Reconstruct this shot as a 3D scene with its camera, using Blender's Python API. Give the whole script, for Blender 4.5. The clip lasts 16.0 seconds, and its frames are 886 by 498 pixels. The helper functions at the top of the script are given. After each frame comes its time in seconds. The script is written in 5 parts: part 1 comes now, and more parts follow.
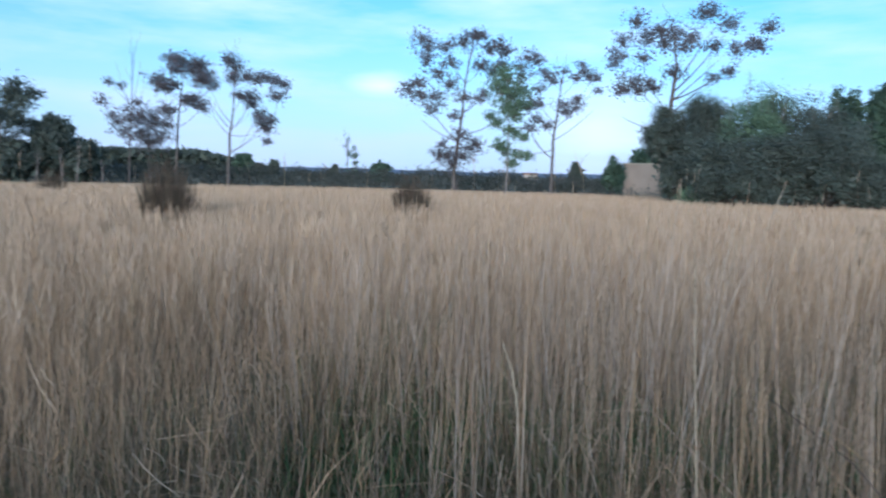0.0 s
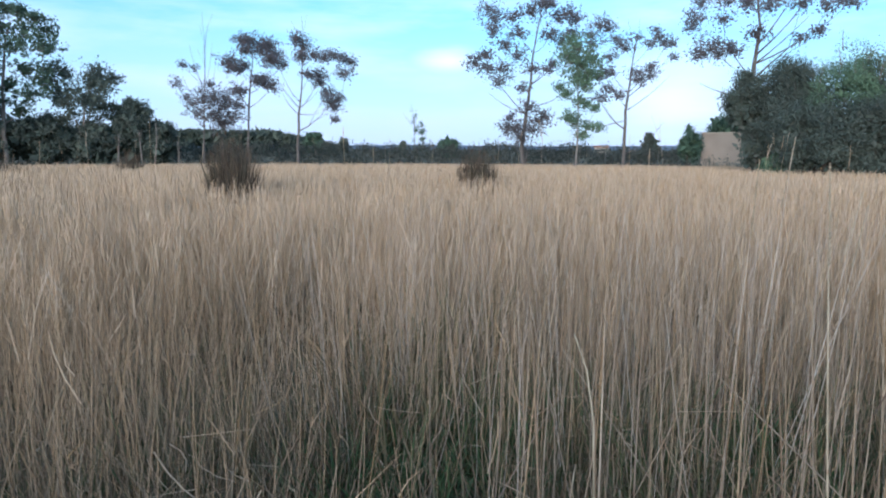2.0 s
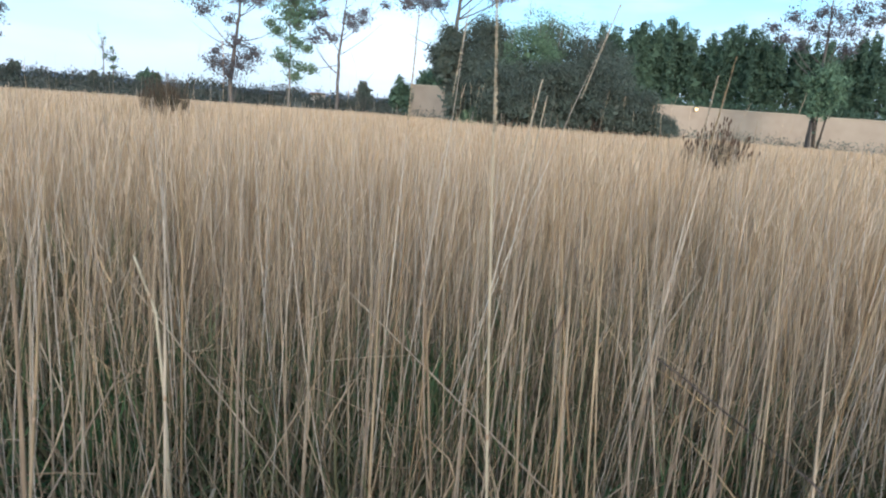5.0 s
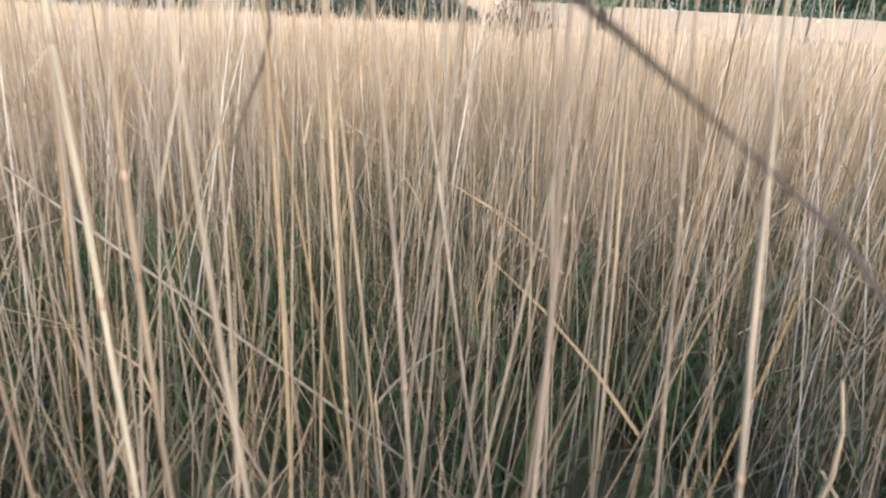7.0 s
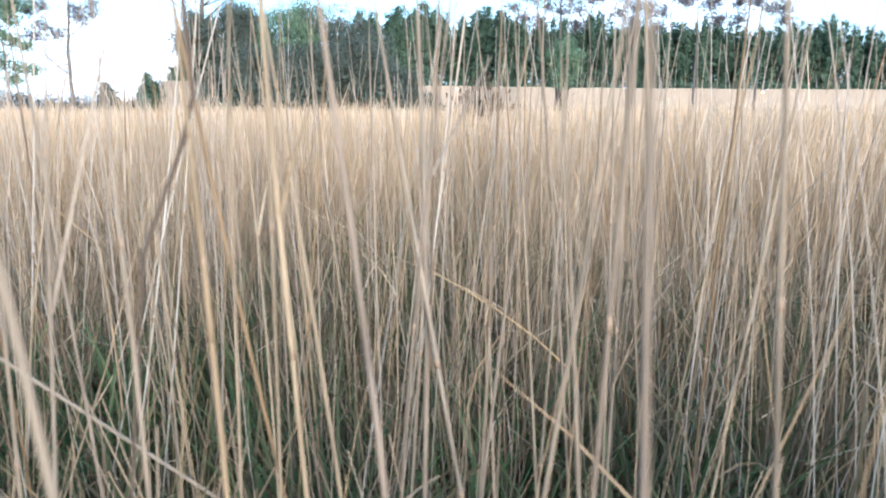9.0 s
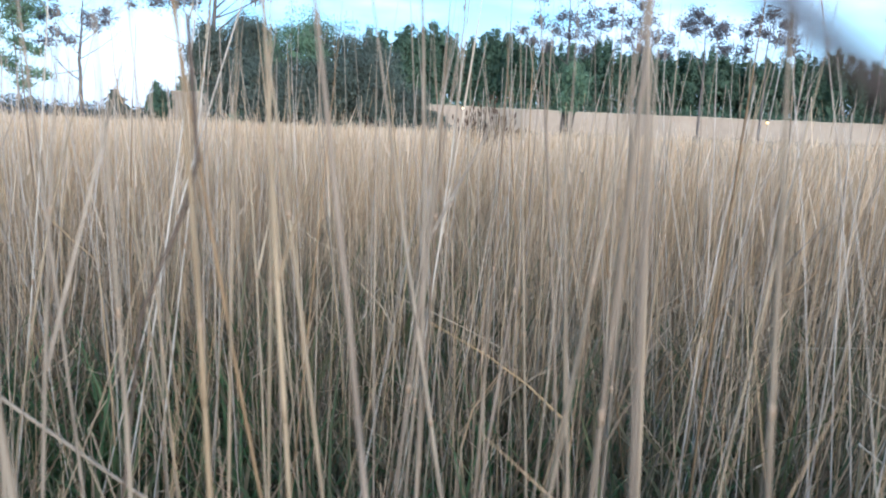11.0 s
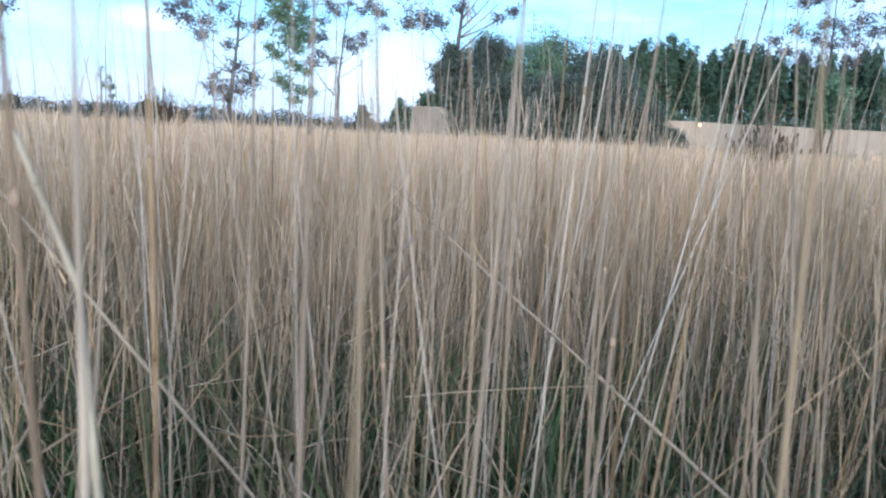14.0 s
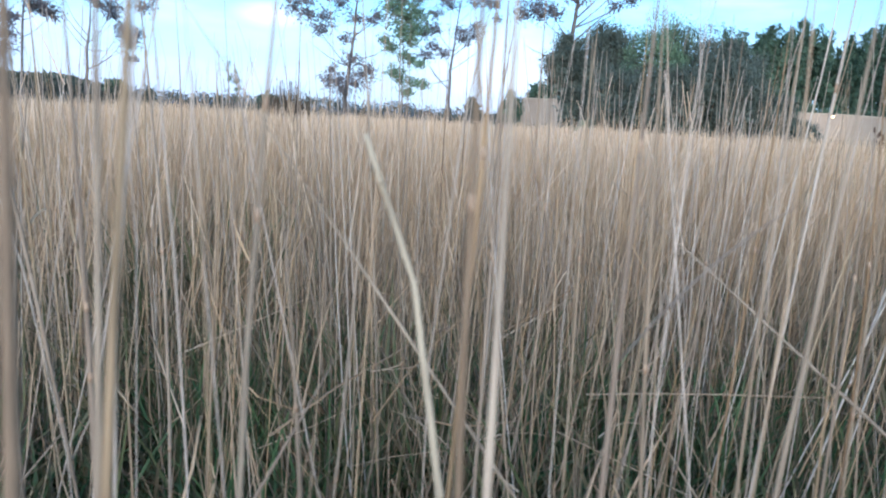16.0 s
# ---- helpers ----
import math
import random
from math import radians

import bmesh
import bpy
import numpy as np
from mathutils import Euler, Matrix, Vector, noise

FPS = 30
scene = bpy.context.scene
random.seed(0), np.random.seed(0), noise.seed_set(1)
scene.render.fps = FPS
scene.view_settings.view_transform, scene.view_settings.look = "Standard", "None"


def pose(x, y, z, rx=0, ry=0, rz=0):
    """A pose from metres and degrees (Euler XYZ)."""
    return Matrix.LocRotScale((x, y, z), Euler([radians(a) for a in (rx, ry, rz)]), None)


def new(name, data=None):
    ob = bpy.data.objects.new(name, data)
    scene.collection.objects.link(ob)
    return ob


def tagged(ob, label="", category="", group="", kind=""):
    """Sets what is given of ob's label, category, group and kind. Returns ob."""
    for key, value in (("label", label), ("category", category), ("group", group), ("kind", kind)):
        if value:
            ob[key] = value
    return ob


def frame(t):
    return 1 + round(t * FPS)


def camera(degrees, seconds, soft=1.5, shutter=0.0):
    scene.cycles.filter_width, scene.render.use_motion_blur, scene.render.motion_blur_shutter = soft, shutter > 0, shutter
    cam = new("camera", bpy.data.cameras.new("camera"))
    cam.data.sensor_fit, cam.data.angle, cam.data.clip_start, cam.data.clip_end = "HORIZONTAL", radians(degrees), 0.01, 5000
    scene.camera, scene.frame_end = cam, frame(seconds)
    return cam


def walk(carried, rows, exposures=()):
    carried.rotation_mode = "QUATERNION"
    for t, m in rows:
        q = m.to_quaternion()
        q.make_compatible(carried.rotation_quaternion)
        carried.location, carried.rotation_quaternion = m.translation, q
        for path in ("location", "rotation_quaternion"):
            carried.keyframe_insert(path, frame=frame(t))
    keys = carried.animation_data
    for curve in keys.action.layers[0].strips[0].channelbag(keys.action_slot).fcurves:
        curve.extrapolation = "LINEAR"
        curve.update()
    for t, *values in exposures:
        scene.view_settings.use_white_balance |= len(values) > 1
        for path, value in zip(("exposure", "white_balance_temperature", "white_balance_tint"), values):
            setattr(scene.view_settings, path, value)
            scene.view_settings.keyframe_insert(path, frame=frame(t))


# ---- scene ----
cam = camera(65.95, 16.0, soft=2.0, shutter=0.22)
cam.data.dof.use_dof, cam.data.dof.focus_distance, cam.data.dof.aperture_fstop = True, 2.5, 8.0
PATH = [
    (0.0, pose(0.000, 0.000, 1.350, 83.76, -1.52, -0.01)),
    (0.5, pose(0.007, 0.087, 1.338, 84.85, -0.39, 12.16)),
    (1.0, pose(0.015, 0.175, 1.325, 83.96, 0.70, 17.91)),
    (1.5, pose(0.022, 0.262, 1.312, 82.53, 1.15, 13.61)),
    (2.0, pose(0.030, 0.350, 1.300, 81.66, -0.27, 5.66)),
    (2.5, pose(0.053, 0.450, 1.280, 81.26, -0.38, 14.62)),
    (3.0, pose(0.077, 0.550, 1.260, 79.91, 0.35, 16.59)),
    (3.5, pose(0.100, 0.650, 1.240, 79.48, -1.60, -1.83)),
    (4.0, pose(0.150, 0.750, 1.200, 79.92, -3.27, -14.88)),
    (4.5, pose(0.240, 0.840, 1.150, 79.25, -4.23, -17.37)),
    (5.0, pose(0.330, 0.920, 1.100, 78.25, -4.32, -17.37)),
    (5.2, pose(0.370, 0.950, 1.080, 78.01, -4.75, -18.09)),
    (7.5, pose(0.690, 1.350, 0.812, 70.61, -1.97, -35.77)),
    (8.0, pose(0.712, 1.392, 0.852, 73.52, -1.20, -36.82)),
    (8.5, pose(0.714, 1.394, 0.822, 77.08, -1.37, -37.23)),
    (9.0, pose(0.716, 1.395, 0.812, 78.44, -0.17, -36.17)),
    (11.5, pose(0.720, 1.400, 0.850, 80.61, -3.33, -34.44)),
    (12.0, pose(0.635, 1.450, 0.850, 80.69, -3.31, -30.28)),
    (12.5, pose(0.525, 1.510, 0.850, 80.67, -2.85, -26.82)),
    (13.0, pose(0.430, 1.560, 0.850, 80.91, -3.47, -24.95)),
    (13.5, pose(0.360, 1.590, 0.850, 80.80, -3.43, -22.17)),
    (14.0, pose(0.310, 1.605, 0.850, 80.29, -3.02, -17.58)),
    (14.5, pose(0.270, 1.615, 0.850, 80.09, -2.92, -14.10)),
    (15.0, pose(0.235, 1.620, 0.850, 79.73, -2.88, -11.35)),
    (15.5, pose(0.205, 1.625, 0.850, 79.13, -3.26, -9.46)),
    (16.0, pose(0.180, 1.630, 0.850, 79.14, -3.11, -8.73)),
]
EXPOSURES = [(0.0, -0.04, 5720, 17), (3.5, 0.22, 6300, 16), (5.0, 0.34, 6540, 15), (7.5, 1.17, 6980, 21), (9.0, 1.15, 6320, 18), (11.5, 0.57, 5930, 16), (16.0, 0.47, 5800, 16.5)]
walk(cam, PATH, EXPOSURES)

# ---- light: a clear evening sky with thin cloud ----
SUN_AZ, SUN_EL = 165.0, 12.0
world = bpy.data.worlds.new("evening_sky")
scene.world = world
world.use_nodes = True
nt = world.node_tree
nt.nodes.clear()
w_out = nt.nodes.new("ShaderNodeOutputWorld")
w_bg = nt.nodes.new("ShaderNodeBackground")
w_sky = nt.nodes.new("ShaderNodeTexSky")
w_sky.sky_type = "NISHITA"
w_sky.sun_disc = False
w_sky.sun_elevation = radians(SUN_EL)
w_sky.sun_rotation = radians(-SUN_AZ)
w_sky.air_density, w_sky.dust_density, w_sky.ozone_density = 1.0, 0.6, 2.5
w_co = nt.nodes.new("ShaderNodeTexCoord")
w_map = nt.nodes.new("ShaderNodeMapping")
w_map.inputs["Scale"].default_value = (3.0, 3.0, 15.0)
w_map.inputs["Location"].default_value = (0.3, 0.0, 0.4)
w_noise = nt.nodes.new("ShaderNodeTexNoise")
w_noise.inputs["Scale"].default_value = 1.3
w_noise.inputs["Detail"].default_value = 6.0
w_noise.inputs["Roughness"].default_value = 0.55
w_ramp = nt.nodes.new("ShaderNodeValToRGB")
w_ramp.color_ramp.elements[0].position = 0.40
w_ramp.color_ramp.elements[0].color = (0, 0, 0, 1)
w_ramp.color_ramp.elements[1].position = 0.68
w_ramp.color_ramp.elements[1].color = (0.58, 0.58, 0.58, 1)
w_mix = nt.nodes.new("ShaderNodeMixRGB")
w_mix.inputs[2].default_value = (6.2, 7.4, 8.6, 1)
w_bg.inputs["Strength"].default_value = 0.165
nt.links.new(w_co.outputs["Generated"], w_map.inputs["Vector"])
nt.links.new(w_map.outputs["Vector"], w_noise.inputs["Vector"])
nt.links.new(w_noise.outputs["Fac"], w_ramp.inputs["Fac"])
nt.links.new(w_ramp.outputs["Color"], w_mix.inputs[0])
w_tint = nt.nodes.new("ShaderNodeMixRGB")
w_tint.blend_type = "MULTIPLY"
w_tint.inputs[0].default_value = 1.0
w_tint.inputs[2].default_value = (0.735, 1.36, 1.50, 1)
nt.links.new(w_sky.outputs["Color"], w_tint.inputs[1])
nt.links.new(w_tint.outputs["Color"], w_mix.inputs[1])
w_sep = nt.nodes.new("ShaderNodeSeparateXYZ")
nt.links.new(w_co.outputs["Generated"], w_sep.inputs["Vector"])
w_low = nt.nodes.new("ShaderNodeMapRange")
w_low.inputs["From Min"].default_value, w_low.inputs["From Max"].default_value = 0.0, 0.27
w_low.inputs["To Min"].default_value, w_low.inputs["To Max"].default_value = 0.8, 0.0
w_low.interpolation_type = "SMOOTHSTEP"
nt.links.new(w_sep.outputs["Z"], w_low.inputs["Value"])


def cloud_bank(source, az, el, wide, high, most):
    """A soft bank of pale cloud round that direction, broken up by the same noise."""
    q, k = radians(az), radians(el)
    sub = nt.nodes.new("ShaderNodeVectorMath")
    sub.operation = "SUBTRACT"
    sub.inputs[1].default_value = (-math.sin(q) * math.cos(k), math.cos(q) * math.cos(k), math.sin(k))
    nt.links.new(w_co.outputs["Generated"], sub.inputs[0])
    div = nt.nodes.new("ShaderNodeVectorMath")
    div.operation = "DIVIDE"
    div.inputs[1].default_value = (radians(wide), radians(wide), radians(high))
    nt.links.new(sub.outputs["Vector"], div.inputs[0])
    ln = nt.nodes.new("ShaderNodeVectorMath")
    ln.operation = "LENGTH"
    nt.links.new(div.outputs["Vector"], ln.inputs[0])
    rag = nt.nodes.new("ShaderNodeMath")
    rag.operation = "ADD"
    nt.links.new(ln.outputs["Value"], rag.inputs[0])
    rough = nt.nodes.new("ShaderNodeMath")
    rough.operation = "MULTIPLY"
    rough.inputs[1].default_value = 1.9
    nt.links.new(w_noise.outputs["Fac"], rough.inputs[0])
    nt.links.new(rough.outputs[0], rag.inputs[1])
    fall = nt.nodes.new("ShaderNodeMapRange")
    fall.interpolation_type = "SMOOTHSTEP"
    fall.inputs["From Min"].default_value, fall.inputs["From Max"].default_value = 0.8, 2.0
    fall.inputs["To Min"].default_value, fall.inputs["To Max"].default_value = most, 0.0
    nt.links.new(rag.outputs[0], fall.inputs["Value"])
    mix = nt.nodes.new("ShaderNodeMixRGB")
    mix.inputs[2].default_value = (7.0, 7.6, 8.5, 1)
    nt.links.new(fall.outputs["Result"], mix.inputs[0])
    nt.links.new(source, mix.inputs[1])
    return mix.outputs["Color"]


w_haze = nt.nodes.new("ShaderNodeMixRGB")
w_haze.inputs[2].default_value = (3.9, 4.9, 6.8, 1)
nt.links.new(w_low.outputs["Result"], w_haze.inputs[0])
nt.links.new(w_mix.outputs["Color"], w_haze.inputs[1])
sky_colour = cloud_bank(w_haze.outputs["Color"], -12.5, 4.0, 7.0, 5.0, 0.58)
sky_colour = cloud_bank(sky_colour, 5.2, 7.0, 3.2, 1.15, 0.75)
nt.links.new(sky_colour, w_bg.inputs["Color"])
nt.links.new(w_bg.outputs["Background"], w_out.inputs["Surface"])

sun_data = bpy.data.lights.new("sun", "SUN")
sun_data.energy, sun_data.angle, sun_data.color = 2.8, radians(24), (1.0, 0.93, 0.86)
sun = new("sun", sun_data)
a, e = radians(SUN_AZ), radians(SUN_EL)
sun_dir = Vector((-math.sin(a) * math.cos(e), math.cos(a) * math.cos(e), math.sin(e)))
sun.matrix_world = Matrix.Translation(sun_dir * 60) @ sun_dir.to_track_quat("Z", "Y").to_matrix().to_4x4()


# ---- materials ----
def material(name, colours, scale=6.0, rough=0.8, bump=0.2, stretch=(1, 1, 1), vary="noise", mottle=0.35, translucent=0.0):
    """Colours run along a ramp; vary: what picks the place on it (noise, island or object); noise mottles it at two scales."""
    m = bpy.data.materials.new(name)
    m.use_nodes = True
    t = m.node_tree
    bsdf = t.nodes["Principled BSDF"]
    bsdf.inputs["Roughness"].default_value = rough
    bsdf.inputs["Specular IOR Level"].default_value = 0.25
    co = t.nodes.new("ShaderNodeTexCoord")
    mp = t.nodes.new("ShaderNodeMapping")
    mp.inputs["Scale"].default_value = stretch
    t.links.new(co.outputs["Object"], mp.inputs["Vector"])
    fine = t.nodes.new("ShaderNodeTexNoise")
    fine.inputs["Scale"].default_value = scale
    fine.inputs["Detail"].default_value = 5.0
    t.links.new(mp.outputs["Vector"], fine.inputs["Vector"])
    broad = t.nodes.new("ShaderNodeTexNoise")
    broad.inputs["Scale"].default_value = scale * 0.13
    broad.inputs["Detail"].default_value = 3.0
    t.links.new(mp.outputs["Vector"], broad.inputs["Vector"])
    both = t.nodes.new("ShaderNodeMath")
    both.operation = "ADD"
    t.links.new(fine.outputs["Fac"], both.inputs[0])
    t.links.new(broad.outputs["Fac"], both.inputs[1])
    half = t.nodes.new("ShaderNodeMath")
    half.operation = "MULTIPLY"
    half.inputs[1].default_value = 0.5
    t.links.new(both.outputs[0], half.inputs[0])
    ramp = t.nodes.new("ShaderNodeValToRGB")
    els = ramp.color_ramp.elements
    while len(els) < len(colours):
        els.new(0.5)
    lo, hi = (0.3, 0.7) if vary == "noise" else (0.0, 1.0)
    for i, c in enumerate(colours):
        els[i].position = lo + (hi - lo) * i / max(1, len(colours) - 1)
        els[i].color = (*c, 1)
    if vary == "noise":
        t.links.new(half.outputs[0], ramp.inputs["Fac"])
        t.links.new(ramp.outputs["Color"], bsdf.inputs["Base Color"])
        colour = ramp.outputs["Color"]
    else:
        if vary == "island":
            src = t.nodes.new("ShaderNodeNewGeometry").outputs["Random Per Island"]
        else:
            spot = t.nodes.new("ShaderNodeTexNoise")
            spot.inputs["Scale"].default_value = 37.0
            spot.inputs["Detail"].default_value = 0.0
            t.links.new(t.nodes.new("ShaderNodeObjectInfo").outputs["Location"], spot.inputs["Vector"])
            wide = t.nodes.new("ShaderNodeMapRange")
            wide.inputs["From Min"].default_value, wide.inputs["From Max"].default_value = 0.25, 0.75
            t.links.new(spot.outputs["Fac"], wide.inputs["Value"])
            src = wide.outputs["Result"]
        t.links.new(src, ramp.inputs["Fac"])
        grey = t.nodes.new("ShaderNodeMapRange")
        grey.inputs["From Min"].default_value, grey.inputs["From Max"].default_value = 0.3, 0.7
        grey.inputs["To Min"].default_value, grey.inputs["To Max"].default_value = 1 - mottle, 1 + mottle * 0.6
        t.links.new(half.outputs[0], grey.inputs["Value"])
        mul = t.nodes.new("ShaderNodeVectorMath")
        mul.operation = "SCALE"
        t.links.new(ramp.outputs["Color"], mul.inputs[0])
        t.links.new(grey.outputs["Result"], mul.inputs["Scale"])
        t.links.new(mul.outputs["Vector"], bsdf.inputs["Base Color"])
        colour = mul.outputs["Vector"]
    if bump:
        b = t.nodes.new("ShaderNodeBump")
        b.inputs["Strength"].default_value = bump
        b.inputs["Distance"].default_value = 0.02
        t.links.new(fine.outputs["Fac"], b.inputs["Height"])
        t.links.new(b.outputs["Normal"], bsdf.inputs["Normal"])
    if translucent:
        tr = t.nodes.new("ShaderNodeBsdfTranslucent")
        mx = t.nodes.new("ShaderNodeMixShader")
        mx.inputs["Fac"].default_value = translucent
        t.links.new(colour, tr.inputs["Color"])
        t.links.new(bsdf.outputs["BSDF"], mx.inputs[1])
        t.links.new(tr.outputs["BSDF"], mx.inputs[2])
        t.links.new(mx.outputs["Shader"], t.nodes["Material Output"].inputs["Surface"])
    return m


REED = material("dry_reed", [(0.335, 0.212, 0.115), (0.485, 0.325, 0.188), (0.575, 0.395, 0.240), (0.65, 0.472, 0.312), (0.55, 0.350, 0.168)], 30, 0.55, 0.15, (1, 1, 0.25), "island", 0.3)
# Seed spikes, coloured extra pale for the light that reed tops catch.
PANICLE = material("top_lit_seed_spikes", [(0.52, 0.37, 0.238), (0.66, 0.49, 0.34), (0.75, 0.58, 0.42)], 30, 0.7, 0.1, (1, 1, 0.25), "island", 0.3, 0.25)
# Paler than the other stalks, in place of sky light falling on them.
PALESTEM = material("thin_pale_stalks", [(0.360, 0.270, 0.198), (0.486, 0.396, 0.315), (0.567, 0.477, 0.396), (0.414, 0.297, 0.189)], 40, 0.7, 0.2, (3, 3, 0.35), "island", 0.4)
# Lit copy of the stalk colour: brightness from the sky is painted in.
SKYLIT = material("sky_lit_stalk", [(0.46, 0.38, 0.30), (0.56, 0.48, 0.39), (0.50, 0.40, 0.30)], 40, 0.7, 0.3, (3, 3, 0.3), "object", 0.4)
STALK = material("pale_reed_stalk", [(0.224, 0.155, 0.099), (0.318, 0.232, 0.150), (0.370, 0.288, 0.206), (0.292, 0.219, 0.159), (0.387, 0.288, 0.185), (0.361, 0.249, 0.142), (0.275, 0.172, 0.090)], 40, 0.75, 0.25, (3, 3, 0.35), "object", 0.5)
SHEATH = material("dry_leaf_sheath", [(0.387, 0.31, 0.207), (0.498, 0.422, 0.31), (0.344, 0.258, 0.146)], 40, 0.7, 0.3, (2, 2, 0.3), "object", 0.4)
NODE = material("brown_stem_node", [(0.325, 0.213, 0.138), (0.425, 0.3, 0.2)], 60, 0.8, 0.2)
KINKED = material("brown_dry_stalk", [(0.085, 0.06, 0.045), (0.14, 0.10, 0.07)], 60, 0.8, 0.2)
DEADSTALK = material("weathered_dark_stalk", [(0.045, 0.034, 0.03), (0.085, 0.065, 0.055)], 60, 0.8, 0.3, (2, 2, 0.4), "object", 0.4)
GRASS = material("green_grass", [(0.072, 0.088, 0.042), (0.105, 0.128, 0.055), (0.140, 0.152, 0.068), (0.230, 0.175, 0.105), (0.112, 0.138, 0.060), (0.215, 0.160, 0.092), (0.160, 0.150, 0.077)], 20, 0.6, 0.1, (1, 1, 0.4), "island", 0.3, 0.2)
THATCH = material("dull_dead_leaves", [(0.189, 0.131, 0.087), (0.304, 0.217, 0.145), (0.420, 0.312, 0.210), (0.246, 0.167, 0.102)], 30, 0.8, 0.2, (1, 1, 0.3), "island", 0.35)
LITTER = material("dead_grass_litter", [(0.22, 0.16, 0.09), (0.36, 0.28, 0.17), (0.28, 0.19, 0.10)], 30, 0.8, 0.2, (1, 1, 1), "island", 0.3)
TUFT = material("fresh_green_blades", [(0.056, 0.106, 0.048), (0.088, 0.163, 0.065), (0.125, 0.206, 0.085), (0.175, 0.200, 0.094)], 20, 0.6, 0.1, (1, 1, 0.4), "island", 0.3, 0.25)
SOIL = material("dark_soil", [(0.063, 0.053, 0.031), (0.125, 0.104, 0.057), (0.209, 0.161, 0.085)], 3.0, 0.95, 0.6)
RUSH = material("rush_stems", [(0.060, 0.050, 0.034), (0.128, 0.094, 0.068), (0.190, 0.138, 0.090), (0.084, 0.082, 0.050)], 20, 0.7, 0.1, (1, 1, 0.3), "island", 0.3)
SEED = material("rush_seed_heads", [(0.065, 0.039, 0.026), (0.13, 0.078, 0.052)], 60, 0.9, 0.4)
BARK = material("pale_grey_bark", [(0.13, 0.11, 0.09), (0.24, 0.205, 0.175), (0.33, 0.29, 0.25)], 5, 0.9, 0.6, (2, 2, 0.5))
BARK_MID = material("grey_brown_bark", [(0.085, 0.07, 0.062), (0.14, 0.12, 0.105), (0.20, 0.17, 0.15)], 5, 0.9, 0.6, (2, 2, 0.5))
BARK_DARK = material("dark_bark", [(0.05, 0.042, 0.035), (0.10, 0.085, 0.07)], 5, 0.9, 0.6, (2, 2, 0.5))
# Brown leaves with the blue-grey of sky glare mixed into their colours.
LEAF_BROWN_HAZED = material("sky_hazed_brown_leaves", [(0.135, 0.143, 0.158), (0.180, 0.178, 0.190), (0.250, 0.205, 0.215), (0.160, 0.163, 0.170)], 4, 0.9, 0.0, (1, 1, 1), "island", 0.4, 0.35)
LEAF_GREEN = material("green_leaves", [(0.119, 0.194, 0.131), (0.167, 0.264, 0.162), (0.223, 0.333, 0.202)], 4, 0.9, 0.0, (1, 1, 1), "island", 0.35, 0.25)
LEAF_WOOD = material("deep_green_leaves", [(0.072, 0.118, 0.088), (0.100, 0.160, 0.108), (0.140, 0.210, 0.140)], 4, 0.9, 0.0, (1, 1, 1), "island", 0.35, 0.25)
LEAF_GREY = material("grey_green_leaves", [(0.088, 0.118, 0.096), (0.122, 0.152, 0.119), (0.172, 0.194, 0.164)], 1.4, 0.9, 0.0, (1, 1, 1), "island", 0.45, 0.25)
LEAF_DARK = material("dark_hedge_leaves", [(0.066, 0.113, 0.082), (0.098, 0.162, 0.104), (0.142, 0.216, 0.137)], 1.4, 0.9, 0.0, (1, 1, 1), "island", 0.4, 0.25)
SCRUB = material("dull_scrub_leaves", [(0.06, 0.075, 0.06), (0.09, 0.10, 0.08), (0.125, 0.12, 0.10)], 0.9, 0.9, 0.0, (1, 1, 1), "island", 0.4, 0.2)
PINE = material("pine_needles", [(0.078, 0.098, 0.078), (0.108, 0.132, 0.096)], 3, 0.7, 0.0, (1, 1, 1), "island", 0.3)
PLASTER = material("sand_coloured_render", [(0.30, 0.232, 0.178), (0.365, 0.287, 0.219), (0.405, 0.325, 0.25)], 1.6, 0.9, 0.3)
COPING = material("dull_coping", [(0.36, 0.29, 0.21), (0.46, 0.38, 0.28)], 2.0, 0.9, 0.3)
# Haze is painted: the blue-grey lies in the hills' own base colour.
DISTANCE = material("haze_painted_hills", [(0.13, 0.17, 0.22), (0.17, 0.21, 0.26)], 0.02, 1.0, 0.0)
WHITEWASH = material("pale_house_wall", [(0.55, 0.47, 0.38), (0.62, 0.54, 0.45)], 1.0, 0.9, 0.1)
ROOFTILE = material("terracotta_roof", [(0.30, 0.13, 0.07), (0.40, 0.19, 0.11)], 3.0, 0.9, 0.2)
LAMPBODY = material("dark_lamp_metal", [(0.04, 0.04, 0.04), (0.07, 0.07, 0.07)], 10, 0.5, 0.1)
GLOW = bpy.data.materials.new("lit_lamp_glass")
GLOW.use_nodes = True
GLOW.node_tree.nodes["Principled BSDF"].inputs["Emission Color"].default_value = (1.0, 0.66, 0.16, 1)
GLOW.node_tree.nodes["Principled BSDF"].inputs["Emission Strength"].default_value = 2.5

# ---- geometry helpers ----
HERE = Vector((0.3, 0.8, 0.0))
WAY = [m.translation.copy() for _, m in PATH]


def polar(az, d, z=0.0):
    """A place d metres from the middle of the walk, az degrees to the left of straight ahead."""
    return Vector((HERE.x - math.sin(radians(az)) * d, HERE.y + math.cos(radians(az)) * d, z))


def mesh_of(name, verts, faces, mats, smooth=False):
    me = bpy.data.meshes.new(name)
    me.from_pydata([tuple(v) for v in verts], [], faces)
    for m in mats if isinstance(mats, (list, tuple)) else [mats]:
        me.materials.append(m)
    if smooth:
        me.polygons.foreach_set("use_smooth", [True] * len(me.polygons))
    me.update()
    return me


